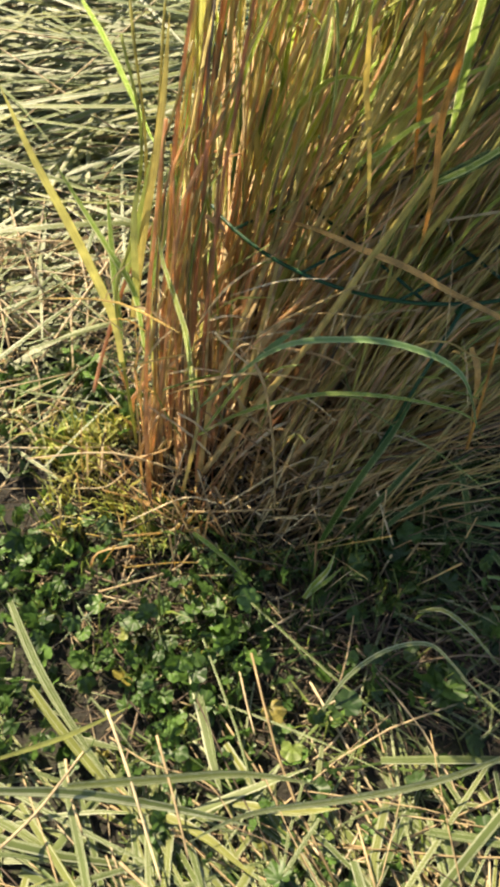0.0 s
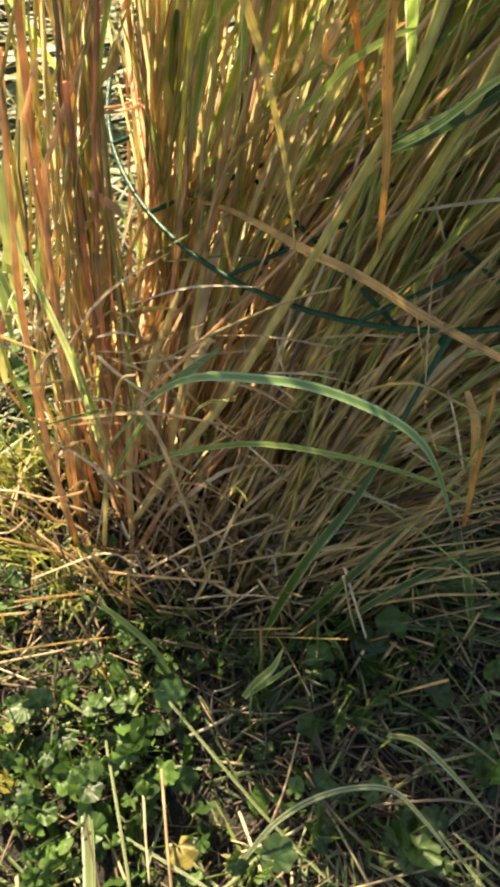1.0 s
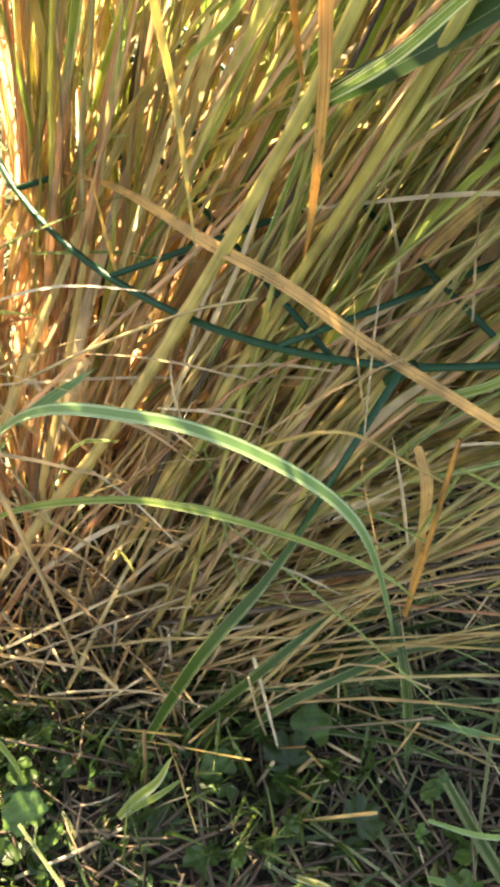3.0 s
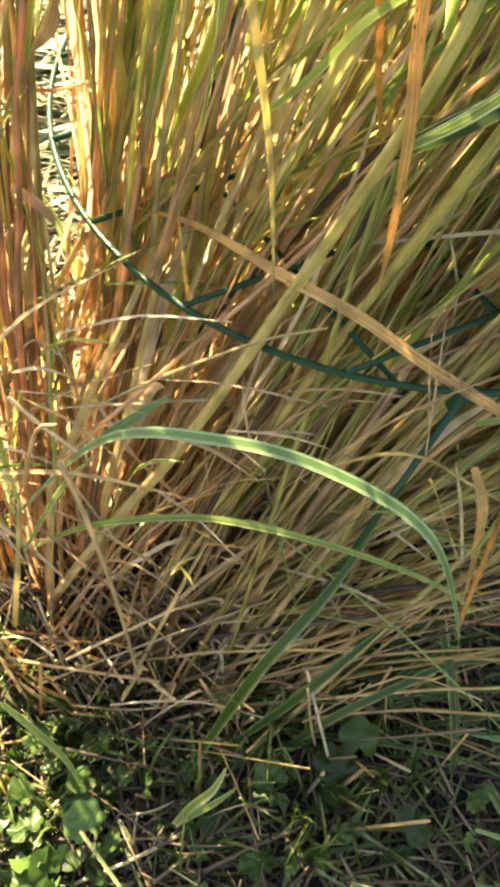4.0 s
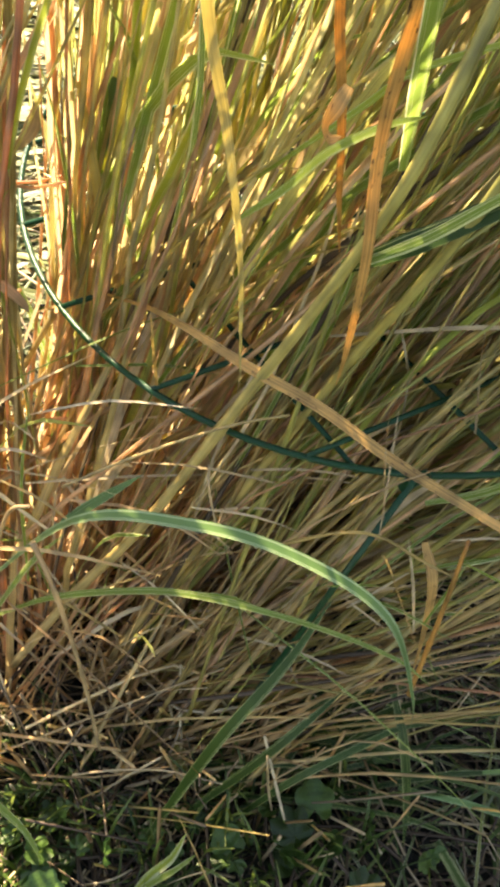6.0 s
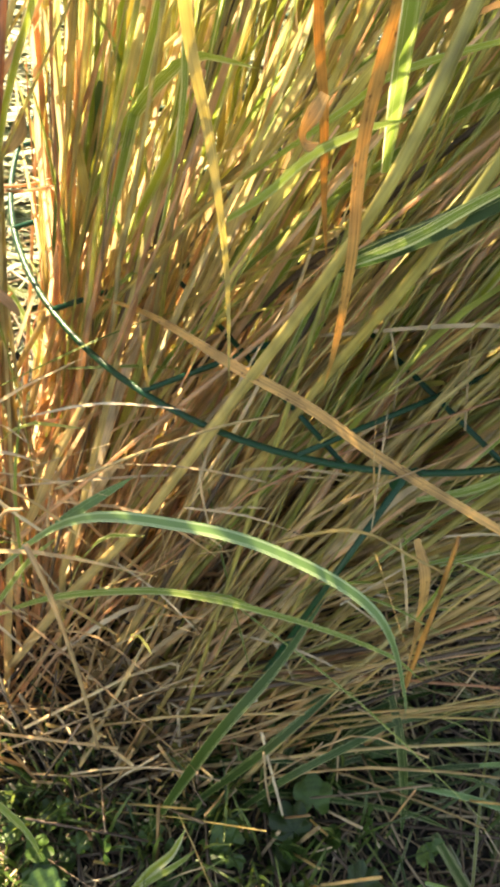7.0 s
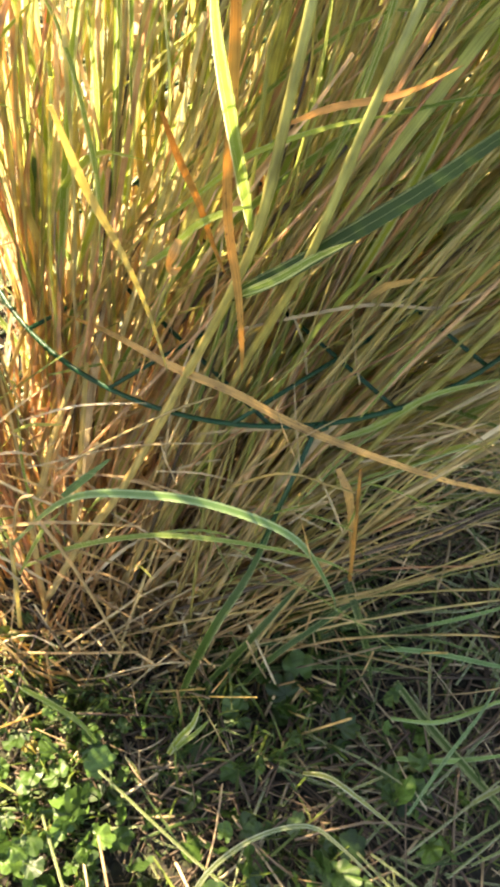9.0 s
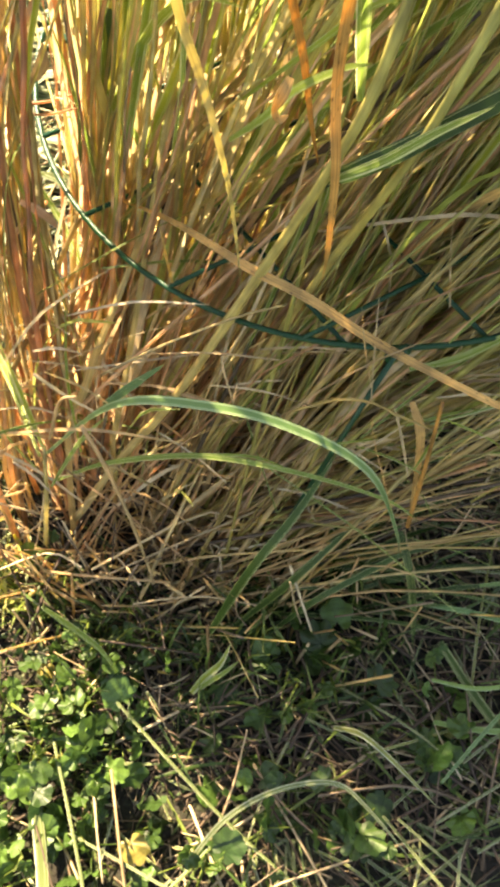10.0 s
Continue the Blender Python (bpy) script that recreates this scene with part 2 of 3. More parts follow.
ang = np.linspace(0, 2 * math.pi, 97)
support_part("ring", [(RING_C.x + RING_R * math.cos(a), RING_C.y + RING_R * math.sin(a), RING_Z) for a in ang])
for way, offs, dz in ((34.6, (-0.215, -0.127, -0.034, 0.057, 0.149, 0.238), 0.0045), (-48.4, (-0.202, -0.117, -0.032, 0.053, 0.138, 0.223), -0.0005)):
    d = Vector((math.cos(radians(way)), math.sin(radians(way)), 0))
    nrm = Vector((-d.y, d.x, 0))
    for o in offs:
        half = math.sqrt(RING_R ** 2 - o * o)
        support_part("grid_wire", [RING_C + nrm * o + d * s * half + Vector((0, 0, RING_Z + dz - 0.003)) for s in (-1, -0.5, 0, 0.5, 1)], 0.0021, 6)
for a, fx, fy in ((-85.1, -0.105, -0.065), (30.0, 0.05, 0.0), (120.0, 0.0, 0.05)):
    x, y = RING_C.x + (RING_R + 0.004) * math.cos(radians(a)), RING_C.y + (RING_R + 0.004) * math.sin(radians(a))
    leg = support_part("leg", [(x + fx * 1.2, y + fy * 1.2, -0.075), (x + fx * 0.5, y + fy * 0.5, 0.19), (x, y, RING_Z + 0.006)], 0.0024, 8)
    support_part("clip", [(x - 0.006, y, RING_Z - 0.010), (x, y + 0.001, RING_Z), (x + 0.006, y, RING_Z + 0.006)], 0.0042, 8, leg, "moulded green plastic clip")

# ---- the clump of grass ----
clump = tagged(new("ornamental_grass"), "tall clump of striped ornamental grass with tan stems leaning over", "ornamental grass")
clump.location = (0.28, 1.05, 0)
CL = np.array((0.28, 1.05, 0.0))
FACE = np.array((0.0, -0.55, 0.83))


def stem_path(bx, by, lean, az, length, bend, n=15):
    """A stem from its foot: lean from upright, bending further over with its length."""
    p = np.array((bx, by, bumps(bx, by) - 0.01))
    out = [p]
    wob = rnd.normal(0, 0.25, 2)
    kink, by_kink = (rnd.integers(4, n), rnd.uniform(0.1, 0.6)) if rnd.random() < 0.28 else (n, 0.0)
    for i in range(1, n):
        u = i / (n - 1)
        l = lean + bend * u * u + rnd.normal(0, 0.045) + (by_kink if i >= kink else 0.0)
        d = np.array((math.sin(l) * math.cos(az + wob[0] * u), math.sin(l) * math.sin(az + wob[1] * u), math.cos(l)))
        p = p + d * length / (n - 1)
        out.append(p)
    return np.array(out)


VIEW_POINT = np.array((0.345, 0.54, 0.78))        # about where the camera stands; sight lines to the ring start here


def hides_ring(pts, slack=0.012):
    """Whether a stem or leaf would cover the front half of the ring in the camera's view."""
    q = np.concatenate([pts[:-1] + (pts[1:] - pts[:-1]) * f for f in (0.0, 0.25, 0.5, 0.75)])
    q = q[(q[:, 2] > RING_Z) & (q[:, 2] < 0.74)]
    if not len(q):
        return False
    f = (RING_Z - VIEW_POINT[2]) / (q[:, 2] - VIEW_POINT[2])
    dx, dy = VIEW_POINT[0] + (q[:, 0] - VIEW_POINT[0]) * f - RING_C.x, VIEW_POINT[1] + (q[:, 1] - VIEW_POINT[1]) * f - RING_C.y
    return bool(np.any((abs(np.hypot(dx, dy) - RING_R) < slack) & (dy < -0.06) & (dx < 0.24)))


def comes_near(pts):
    """Whether a stem or leaf leaves the clump's bounds, set to keep the camera's view of its front clear."""
    return bool(np.any((pts[:, 1] < 0.68) | (pts[:, 0] < -0.015 + 0.22 * pts[:, 2]) | (pts[:, 1] < 0.79 + 0.30 * (pts[:, 2] - 0.2)) & (pts[:, 2] > 0.2)
                       | (pts[:, 2] < 0.14) & (pts[:, 0] > 0.40) & (pts[:, 1] < 0.95)))


class Sheaf:
    left, x, y, az, lean = 0, 0.0, 0.0, 0.0, 0.0


def grown_stem(place):
    """A stem of the clump: upright on one side, fanned over towards the other, tall at the rear to cast shade, or
    splayed low.
    """
    for _ in range(400):
        if Sheaf.left <= 0:
            Sheaf.left, Sheaf.x, Sheaf.y = rnd.integers(2, 7), rnd.random(), rnd.random() ** 1.4
            Sheaf.az, Sheaf.lean = rnd.normal(0, 12), rnd.normal(0, 5)
        Sheaf.left -= 1
        x, y = Sheaf.x + rnd.normal(0, 0.10), Sheaf.y + rnd.normal(0, 0.10)
        if place == "upright":
            bx, by = 0.02 + 0.13 * x, 0.78 + (0.08 + 0.16 * x) * y
            s, lean, az, length = 0.1, rnd.uniform(3, 11) + 0.5 * Sheaf.lean, rnd.normal(30, 35), rnd.uniform(0.5, 1.0)
        elif place == "fan":
            bx, by = 0.06 + 0.29 * x, 0.725 + (0.20 + 0.18 * x) * y
            s = min(max(x, 0.0), 1.0)
            stray = 2.4 if rnd.random() < 0.22 else 1.0
            lean, az, length = 7 + 38 * s ** 0.9 + Sheaf.lean + rnd.normal(0, 5 * stray), rnd.normal(16 - 20 * y + Sheaf.az, 12 * stray), rnd.uniform(0.5, 0.8) + 0.45 * s
        elif place == "rear":
            bx, by = 0.12 + 0.26 * x, 1.02 + 0.20 * y
            s, lean, az, length = 0.5, rnd.uniform(2, 20), rnd.normal(0, 40), rnd.uniform(0.95, 1.45)
        else:
            bx, by = 0.15 + 0.24 * x, 0.745 + 0.28 * y
            s, lean, az, length = 0.85, rnd.uniform(46, 60), rnd.normal(0, 10), rnd.uniform(0.32, 0.6)
        pts = stem_path(bx, by, radians(max(lean, 1)), radians(az), length, radians(rnd.uniform(0, 14)))
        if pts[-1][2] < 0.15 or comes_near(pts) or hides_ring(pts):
            Sheaf.left = 0
            continue
        return pts, s
    return None, 0


def stem_kind(s):
    q = rnd.random()
    if s < 0.34:
        return "russet" if q < 0.35 else "straw" if q < 0.93 else "olive"
    if s < 0.6:
        return "russet" if q < 0.10 else "straw" if q < 0.50 else "olive"
    return "russet" if q < 0.08 else "straw" if q < 0.60 else "olive"


def jointed(n, r):
    """Radii of a stem wrapped in sheaths: each swells above a joint and narrows towards the next."""
    k = np.arange(n)
    step, shift = rnd.integers(4, 6), rnd.integers(0, 4)
    return r * np.linspace(1.15, 0.65, n) * np.array((1.22, 1.12, 1.0, 0.9, 0.84, 0.84))[(k + shift) % step]


MATS = {"straw": STRAW, "russet": RUSSET, "olive": OLIVE, "leaf": STRIPED, "dead": DEAD, "yellow": YELLOW, "pale": PALE, "thatch": THATCH, "green": DARK_STRIPED}
bundles = {k: Strands() for k in MATS}
single = 0
PLACES = ("upright", "fan", "fan", "low", "fan", "rear", "fan", "low", "fan", "upright", "rear", "fan")
for i in range(1080):
    place = PLACES[i % len(PLACES)]
    pts, s = grown_stem(place)
    if pts is None:
        continue
    kind = stem_kind(s) if rnd.random() > 0.07 else "thatch"
    thick = rnd.uniform(0.0007, 0.0013) if rnd.random() < 0.35 else rnd.uniform(0.0012, 0.0021) if rnd.random() < 0.8 else rnd.uniform(0.0021, 0.0029)
    r = jointed(len(pts), thick)
    if pts[0][1] < 0.92 and single < 260 and (s > 0.3 or i % 3 == 0):
        one = Strands()
        one.tube(pts - CL, r, 6)
        put("stem", one, MATS[kind], clump)
        single += 1
    elif rnd.random() < (0.3 if s < 0.3 else 0.65):
        bundles[kind].tube(pts - CL, r, 5)
    else:
        a = rnd.uniform(-0.9, 0.9)
        bundles[kind].blade(pts - CL, 2.4 * r, (math.cos(a), math.sin(a), 0.0), 0.5, rnd.normal(0, 0.8), thin=True)
    if rnd.random() < 0.6:      # a dry, half loose sheath low on the stem
        k = rnd.integers(1, 6)
        p0 = pts[k - 1] + (pts[k] - pts[k - 1]) * rnd.random()
        d = (pts[k] - pts[k - 1]) / np.linalg.norm(pts[k] - pts[k - 1])
        way = d * rnd.uniform(0.5, 1.1) + rnd.normal(0, 0.32, 3)
        ll = rnd.uniform(0.06, 0.22)
        bp = smooth_path([p0, p0 + way * ll * 0.5, p0 + way * ll * 0.9 - np.array((0, 0, rnd.uniform(0.0, 0.45) * ll))], 7)
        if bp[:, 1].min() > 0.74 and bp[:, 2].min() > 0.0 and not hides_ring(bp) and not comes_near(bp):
            bundles[("straw", "pale", "russet")[rnd.integers(3)] if s < 0.4 else ("straw", "pale", "yellow")[rnd.integers(3)]].blade(bp - CL, taper(7, rnd.uniform(0.002, 0.0055)), np.cross(d, way), 0.4, rnd.normal(0, 1.0), thin=True)
    # rear stems: extra leaves high up, mostly out of view, added to cast shade
    for _ in range(rnd.integers(0, 3) + 3 * (place == "rear")):
        k = rnd.integers(8 if place == "rear" else 3, 14)
        p0 = pts[k - 1]
        d = pts[k] - pts[k - 1]
        d = d / np.linalg.norm(d)
        side = rnd.normal(0, 1, 3)
        side -= d * (side @ d)
        side /= np.linalg.norm(side)
        ll = rnd.uniform(0.18, 0.42)
        sp = rnd.uniform(0.2, 1.3)
        ctrl = [p0, p0 + d * ll * 0.35 + side * ll * 0.05 * sp, p0 + d * ll * 0.7 + side * ll * 0.2 * sp, p0 + d * ll * 0.93 + side * ll * 0.4 * sp - np.array((0, 0, 0.12 * ll * sp))]
        bp = smooth_path(ctrl, 9)
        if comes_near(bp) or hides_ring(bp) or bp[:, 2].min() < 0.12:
            continue
        q = rnd.random()
        if p0[2] < 0.30:
            kind = "leaf" if q < 0.12 else "yellow" if q < 0.32 else "dead" if q < 0.37 else "straw" if q < 0.7 else "pale"
        else:
            kind = "leaf" if q < 0.62 else "yellow" if q < 0.87 else "dead" if q < 0.90 else "straw"
        bundles[kind].blade(bp - CL, taper(9, rnd.uniform(0.003, 0.0095)), np.cross(d, side), 0.3, rnd.normal(0, 0.6), thin=True)

# a few low stems that lean out before the leg of the ring
for i in range(22):
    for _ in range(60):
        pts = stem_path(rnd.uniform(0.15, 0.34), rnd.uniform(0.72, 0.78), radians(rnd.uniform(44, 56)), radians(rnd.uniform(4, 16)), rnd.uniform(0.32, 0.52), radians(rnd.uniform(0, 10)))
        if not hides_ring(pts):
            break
    bundles[stem_kind(0.8)].tube(pts - CL, jointed(len(pts), rnd.uniform(0.0009, 0.0019)), 6)
# cut stubs among the feet
for i in range(170):
    x, y = rnd.normal(0.21, 0.11), rnd.normal(0.745, 0.04)
    ll = rnd.uniform(0.03, 0.13)
    d = np.array((rnd.normal(0.15, 0.3), rnd.normal(0, 0.25), 1.0))
    p0 = np.array((x, y, bumps(x, y) - 0.01))
    bundles[("pale", "straw", "straw")[i % 3]].tube(np.array([p0, p0 + d * ll * 0.5, p0 + d * ll * 0.97, p0 + d * ll]) - CL, rnd.uniform(0.0008, 0.0017) * np.array((1.0, 0.95, 1.05, 0.8)), 6)
# dry stalks fallen across the feet
for i in range(22):
    p0 = np.array((rnd.uniform(-0.08, 0.48), rnd.normal(0.755, 0.04), rnd.uniform(0.03, 0.13)))
    a, ll = rnd.normal(0.1, 0.7), rnd.uniform(0.07, 0.22)
    d = np.array((math.cos(a), rnd.normal(0, 0.25), math.sin(a) * 0.5))
    bend = rnd.normal(0, 0.12, 3) * ll
    bundles["straw" if i % 3 else "pale"].tube(smooth_path([p0 - d * ll * 0.5, p0 + bend, p0 + d * ll * 0.5], 7) - CL, rnd.uniform(0.0006, 0.0015), 5)
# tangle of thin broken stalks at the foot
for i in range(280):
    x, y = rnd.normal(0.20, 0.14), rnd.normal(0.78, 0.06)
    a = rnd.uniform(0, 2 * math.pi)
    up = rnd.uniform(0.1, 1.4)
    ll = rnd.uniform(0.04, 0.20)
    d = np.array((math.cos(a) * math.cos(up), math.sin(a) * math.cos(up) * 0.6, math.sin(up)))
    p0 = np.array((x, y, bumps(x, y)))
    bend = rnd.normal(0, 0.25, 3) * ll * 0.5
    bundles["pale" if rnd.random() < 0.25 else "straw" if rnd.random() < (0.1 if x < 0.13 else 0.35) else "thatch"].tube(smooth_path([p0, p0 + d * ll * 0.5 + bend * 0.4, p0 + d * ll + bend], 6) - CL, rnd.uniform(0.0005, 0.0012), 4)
# dark green leaves spreading low from the foot
for i in range(46):
    p0 = np.array((rnd.uniform(0.26, 0.44), rnd.uniform(0.72, 0.82), 0.01))
    a, up = rnd.normal(0.25, 0.45), rnd.uniform(0.15, 0.75)
    ll = rnd.uniform(0.10, 0.24)
    d = np.array((math.cos(a) * math.cos(up), math.sin(a) * math.cos(up), math.sin(up)))
    bp = smooth_path([p0, p0 + d * ll * 0.5, p0 + d * ll * 0.95 - np.array((0, 0, rnd.uniform(0.1, 0.35) * ll))], 7)
    bp[:, 2] = np.maximum(bp[:, 2], 0.008)
    bundles["green"].blade(bp - CL, taper(7, rnd.uniform(0.003, 0.0075)), np.cross(d, FACE), 0.3, rnd.normal(0, 0.5))
# fine wisps hanging across the front
for i in range(230):
    p0 = np.array((rnd.uniform(0.03, 0.50), rnd.uniform(0.78, 0.90), 0.03 + 0.37 * rnd.random() ** 1.7))
    a = rnd.uniform(-0.6, 2.6)
    ll = rnd.uniform(0.05, 0.18)
    d = np.array((math.cos(a), rnd.normal(0, 0.25), math.sin(a)))
    bend = rnd.normal(0, 0.28, 3) * ll
    bundles[("pale", "pale", "straw", "straw", "leaf")[rnd.integers(5)]].blade(smooth_path([p0, p0 + d * ll * 0.5 + bend * 0.4, p0 + d * ll + bend - np.array((0, 0, 0.2 * ll))], 7) - CL,
                                                                             taper(7, rnd.uniform(0.0010, 0.0030)), np.cross(d, FACE), 0.3, rnd.normal(0, 1.0))
for k, nm, lab in (("straw", "stems", "tan dry stems"), ("russet", "stems", "russet dry stems"), ("olive", "stems", "olive green stems"), ("leaf", "leaves", "green and cream striped leaves"),
                   ("dead", "leaves", "orange dead leaves"), ("yellow", "leaves", "yellowing leaves"), ("pale", "stalks", "thin bleached stalks and dry leaves"), ("thatch", "stalks", "thin brown broken stalks"), ("green", "leaves", "dark green leaves low at the foot")):
    put(nm, bundles[k], MATS[k], clump, lab, kind="stuff")


def strand(material, kind, width, ctrl, start=0.55, twist=0.0, origin=None, fold=0.16):
    n = 7 * (len(ctrl) - 1) + 1
    pts = smooth_path(ctrl, n)
    s = Strands()
    if kind == "tube":
        r = width * np.linspace(1.1, 0.75, n)
        r[n // 3] *= 1.22
        r[2 * n // 3] *= 1.2
        s.tube(pts - origin, r, 8)
    else:
        across = np.cross(pts[-1] - pts[0], FACE)
        s.blade(pts - origin, taper(n, width, start), across / np.linalg.norm(across), fold, twist, thin=material in (STRIPED, YELLOW))
    return s


def grown(name, material, kind, width, ctrl, label="", start=0.55, twist=0.0, yellow=0, pale=0):
    """A stem or leaf of the clump along a few guide points."""
    put(name, strand(material, kind, width, ctrl, start, twist, CL), YELLOW if yellow else PALE if pale else material, clump, label)


grown("leaf", FRESH_STRIPED, "blade", 0.0066, [(0.12, 0.8, 0.217), (0.21, 0.782, 0.364), (0.286, 0.764, 0.41), (0.344, 0.746, 0.422), (0.391, 0.728, 0.406), (0.416, 0.71, 0.348), (0.424, 0.705, 0.300)], "arching green leaf with cream stripes")
grown("leaf", STRIPED, "blade", 0.0050, [(0.118, 0.8, 0.158), (0.172, 0.793, 0.222), (0.229, 0.786, 0.266), (0.281, 0.779, 0.292), (0.352, 0.764, 0.307), (0.412, 0.75, 0.305), (0.442, 0.745, 0.278)], "thin arching striped leaf")
grown("leaf", FRESH_STRIPED, "blade", 0.0065, [(0.194, 0.8, 0.327), (0.219, 0.807, 0.35), (0.245, 0.814, 0.373)], "")
grown("leaf", DEAD, "blade", 0.0066, [(0.19, 0.95, 0.385), (0.243, 0.905, 0.418), (0.3, 0.862, 0.43), (0.345, 0.84, 0.428), (0.385, 0.82, 0.418), (0.432, 0.805, 0.402), (0.51, 0.795, 0.361), (0.57, 0.79, 0.34), (0.63, 0.785, 0.32)], "long orange dead leaf with brown spots", start=0.15)
grown("leaf", DEAD, "blade", 0.006, [(0.364, 0.865, 0.76), (0.362, 0.865, 0.713), (0.351, 0.868, 0.597), (0.354, 0.855, 0.531), (0.354, 0.85, 0.474), (0.352, 0.85, 0.436)], "hanging orange dead leaf")
grown("leaf", DEAD, "blade", 0.0045, [(0.322, 0.86, 0.672), (0.326, 0.87, 0.63), (0.332, 0.88, 0.589), (0.338, 0.89, 0.533), (0.344, 0.9, 0.487)], "hanging tan dead leaf")
grown("stem", STALK, "tube", 0.0037, [(0.121, 0.79, 0.078), (0.18, 0.815, 0.184), (0.237, 0.83, 0.281), (0.303, 0.855, 0.414), (0.346, 0.86, 0.515), (0.369, 0.862, 0.581), (0.387, 0.875, 0.66), (0.401, 0.89, 0.724), (0.41, 0.92, 0.771)], "")
grown("stem", STALK, "tube", 0.0033, [(0.174, 0.8, 0), (0.239, 0.83, 0.15), (0.291, 0.86, 0.259), (0.352, 0.878, 0.406), (0.397, 0.86, 0.547), (0.428, 0.865, 0.657), (0.45, 0.875, 0.722), (0.469, 0.9, 0.768)], "")
grown("leaf", DARK_STRIPED, "blade", 0.0115, [(0.346, 0.862, 0.514), (0.367, 0.86, 0.53), (0.396, 0.86, 0.552), (0.458, 0.86, 0.607), (0.505, 0.86, 0.656), (0.534, 0.86, 0.682)], "dark green leaf with white margins")
grown("leaf", OLIVE, "blade", 0.0048, [(0.276, 0.83, 0.704), (0.278, 0.834, 0.664), (0.28, 0.838, 0.636), (0.287, 0.842, 0.592), (0.295, 0.846, 0.517), (0.298, 0.85, 0.419)], "hanging leaf turning yellow")
grown("leaf", DARK_STRIPED, "blade", 0.0085, [(0.26, 0.675, 0.038), (0.308, 0.717, 0.18), (0.348, 0.758, 0.239), (0.376, 0.8, 0.271)], "dark green leaf with white margins")
grown("leaf", DARK_STRIPED, "blade", 0.0075, [(0.289, 0.7, 0.032), (0.341, 0.723, 0.13), (0.374, 0.747, 0.17), (0.397, 0.77, 0.176)], "")
grown("leaf", DARK_STRIPED, "blade", 0.0065, [(0.323, 0.7, 0.005), (0.369, 0.722, 0.086), (0.414, 0.745, 0.117), (0.452, 0.768, 0.119), (0.503, 0.79, 0.094)], "")
grown("leaf", DARK_STRIPED, "blade", 0.008, [(0.444, 0.79, 0.137), (0.458, 0.76, 0.11), (0.471, 0.73, 0.061), (0.477, 0.7, 0.019)], "")
grown("leaf", DEAD, "blade", 0.0085, [(0.43, 0.83, 0.313), (0.44, 0.812, 0.291), (0.444, 0.793, 0.239), (0.446, 0.775, 0.177)], "curled orange dead leaf", twist=1.2)
grown("stem", STRAW, "tube", 0.0011, [(0.338, 0.81, 0.321), (0.37, 0.808, 0.348), (0.394, 0.805, 0.354), (0.421, 0.802, 0.339), (0.449, 0.8, 0.323)], "")
grown("stem", DEAD, "tube", 0.0018, [(0.445, 0.77, 0.193), (0.444, 0.785, 0.294), (0.443, 0.8, 0.372)], "")
grown("leaf", STRIPED, "blade", 0.006, [(0.348, 0.862, 0.514), (0.378, 0.848, 0.549), (0.401, 0.834, 0.586), (0.421, 0.82, 0.617)], "")
grown("leaf", STRIPED, "blade", 0.0055, [(0.288, 0.9, 0.505), (0.31, 0.89, 0.534), (0.329, 0.88, 0.565), (0.352, 0.87, 0.589), (0.367, 0.86, 0.602)], "")
grown("leaf", DEAD, "blade", 0.0042, [(0.387, 0.9, 0.626), (0.412, 0.887, 0.648), (0.445, 0.873, 0.667), (0.471, 0.86, 0.694)], "rust coloured leaf")
grown("leaf", STRIPED, "blade", 0.0072, [(0.364, 0.878, 0.562), (0.361, 0.868, 0.61), (0.357, 0.852, 0.68), (0.355, 0.836, 0.735), (0.357, 0.82, 0.774)], "broad upright striped leaf")
grown("leaf", DEAD, "blade", 0.006, [(0.331, 0.795, 0.650), (0.328, 0.79, 0.646), (0.325, 0.786, 0.641), (0.327, 0.786, 0.636), (0.331, 0.79, 0.635)], "small curled orange dead leaf", twist=2.2)
grown("leaf", STRIPED, "blade", 0.006, [(0.423, 0.84, 0.345), (0.46, 0.847, 0.357), (0.501, 0.853, 0.395), (0.561, 0.86, 0.41)], "")
grown("leaf", STRIPED, "blade", 0.0042, [(0.293, 0.93, 0.509), (0.342, 0.923, 0.562), (0.365, 0.915, 0.59), (0.413, 0.908, 0.616), (0.457, 0.9, 0.632)], "")
grown("leaf", STRIPED, "blade", 0.0028, [(0.341, 0.9, 0.422), (0.446, 0.907, 0.442), (0.509, 0.913, 0.429), (0.559, 0.92, 0.451)], "", pale=1)
grown("leaf", YELLOW, "blade", 0.006, [(0.182, 0.98, 0.522), (0.188, 0.973, 0.469), (0.191, 0.967, 0.421), (0.196, 0.96, 0.378)], "yellow dying leaf")
grown("leaf", YELLOW, "blade", 0.012, [(0.207, 1, 0.516), (0.195, 1, 0.47), (0.181, 1, 0.431)], "yellowing leaf")
grown("leaf", FRESH_STRIPED, "blade", 0.01, [(0.202, 0.99, 0.521), (0.194, 0.99, 0.491), (0.187, 0.99, 0.465), (0.177, 0.99, 0.425)], "")
grown("leaf", FRESH_STRIPED, "blade", 0.007, [(0.172, 0.99, 0.516), (0.172, 0.987, 0.473), (0.161, 0.983, 0.413), (0.149, 0.98, 0.361)], "")
grown("leaf", STRIPED, "blade", 0.007, [(0.261, 0.96, 0.539), (0.239, 0.96, 0.482), (0.222, 0.96, 0.444), (0.212, 0.96, 0.411)], "")
grown("leaf", PALE, "blade", 0.009, [(0.165, 0.955, 0.521), (0.159, 0.955, 0.505), (0.146, 0.955, 0.489), (0.132, 0.955, 0.478)], "dry curled leaf", twist=2.5)
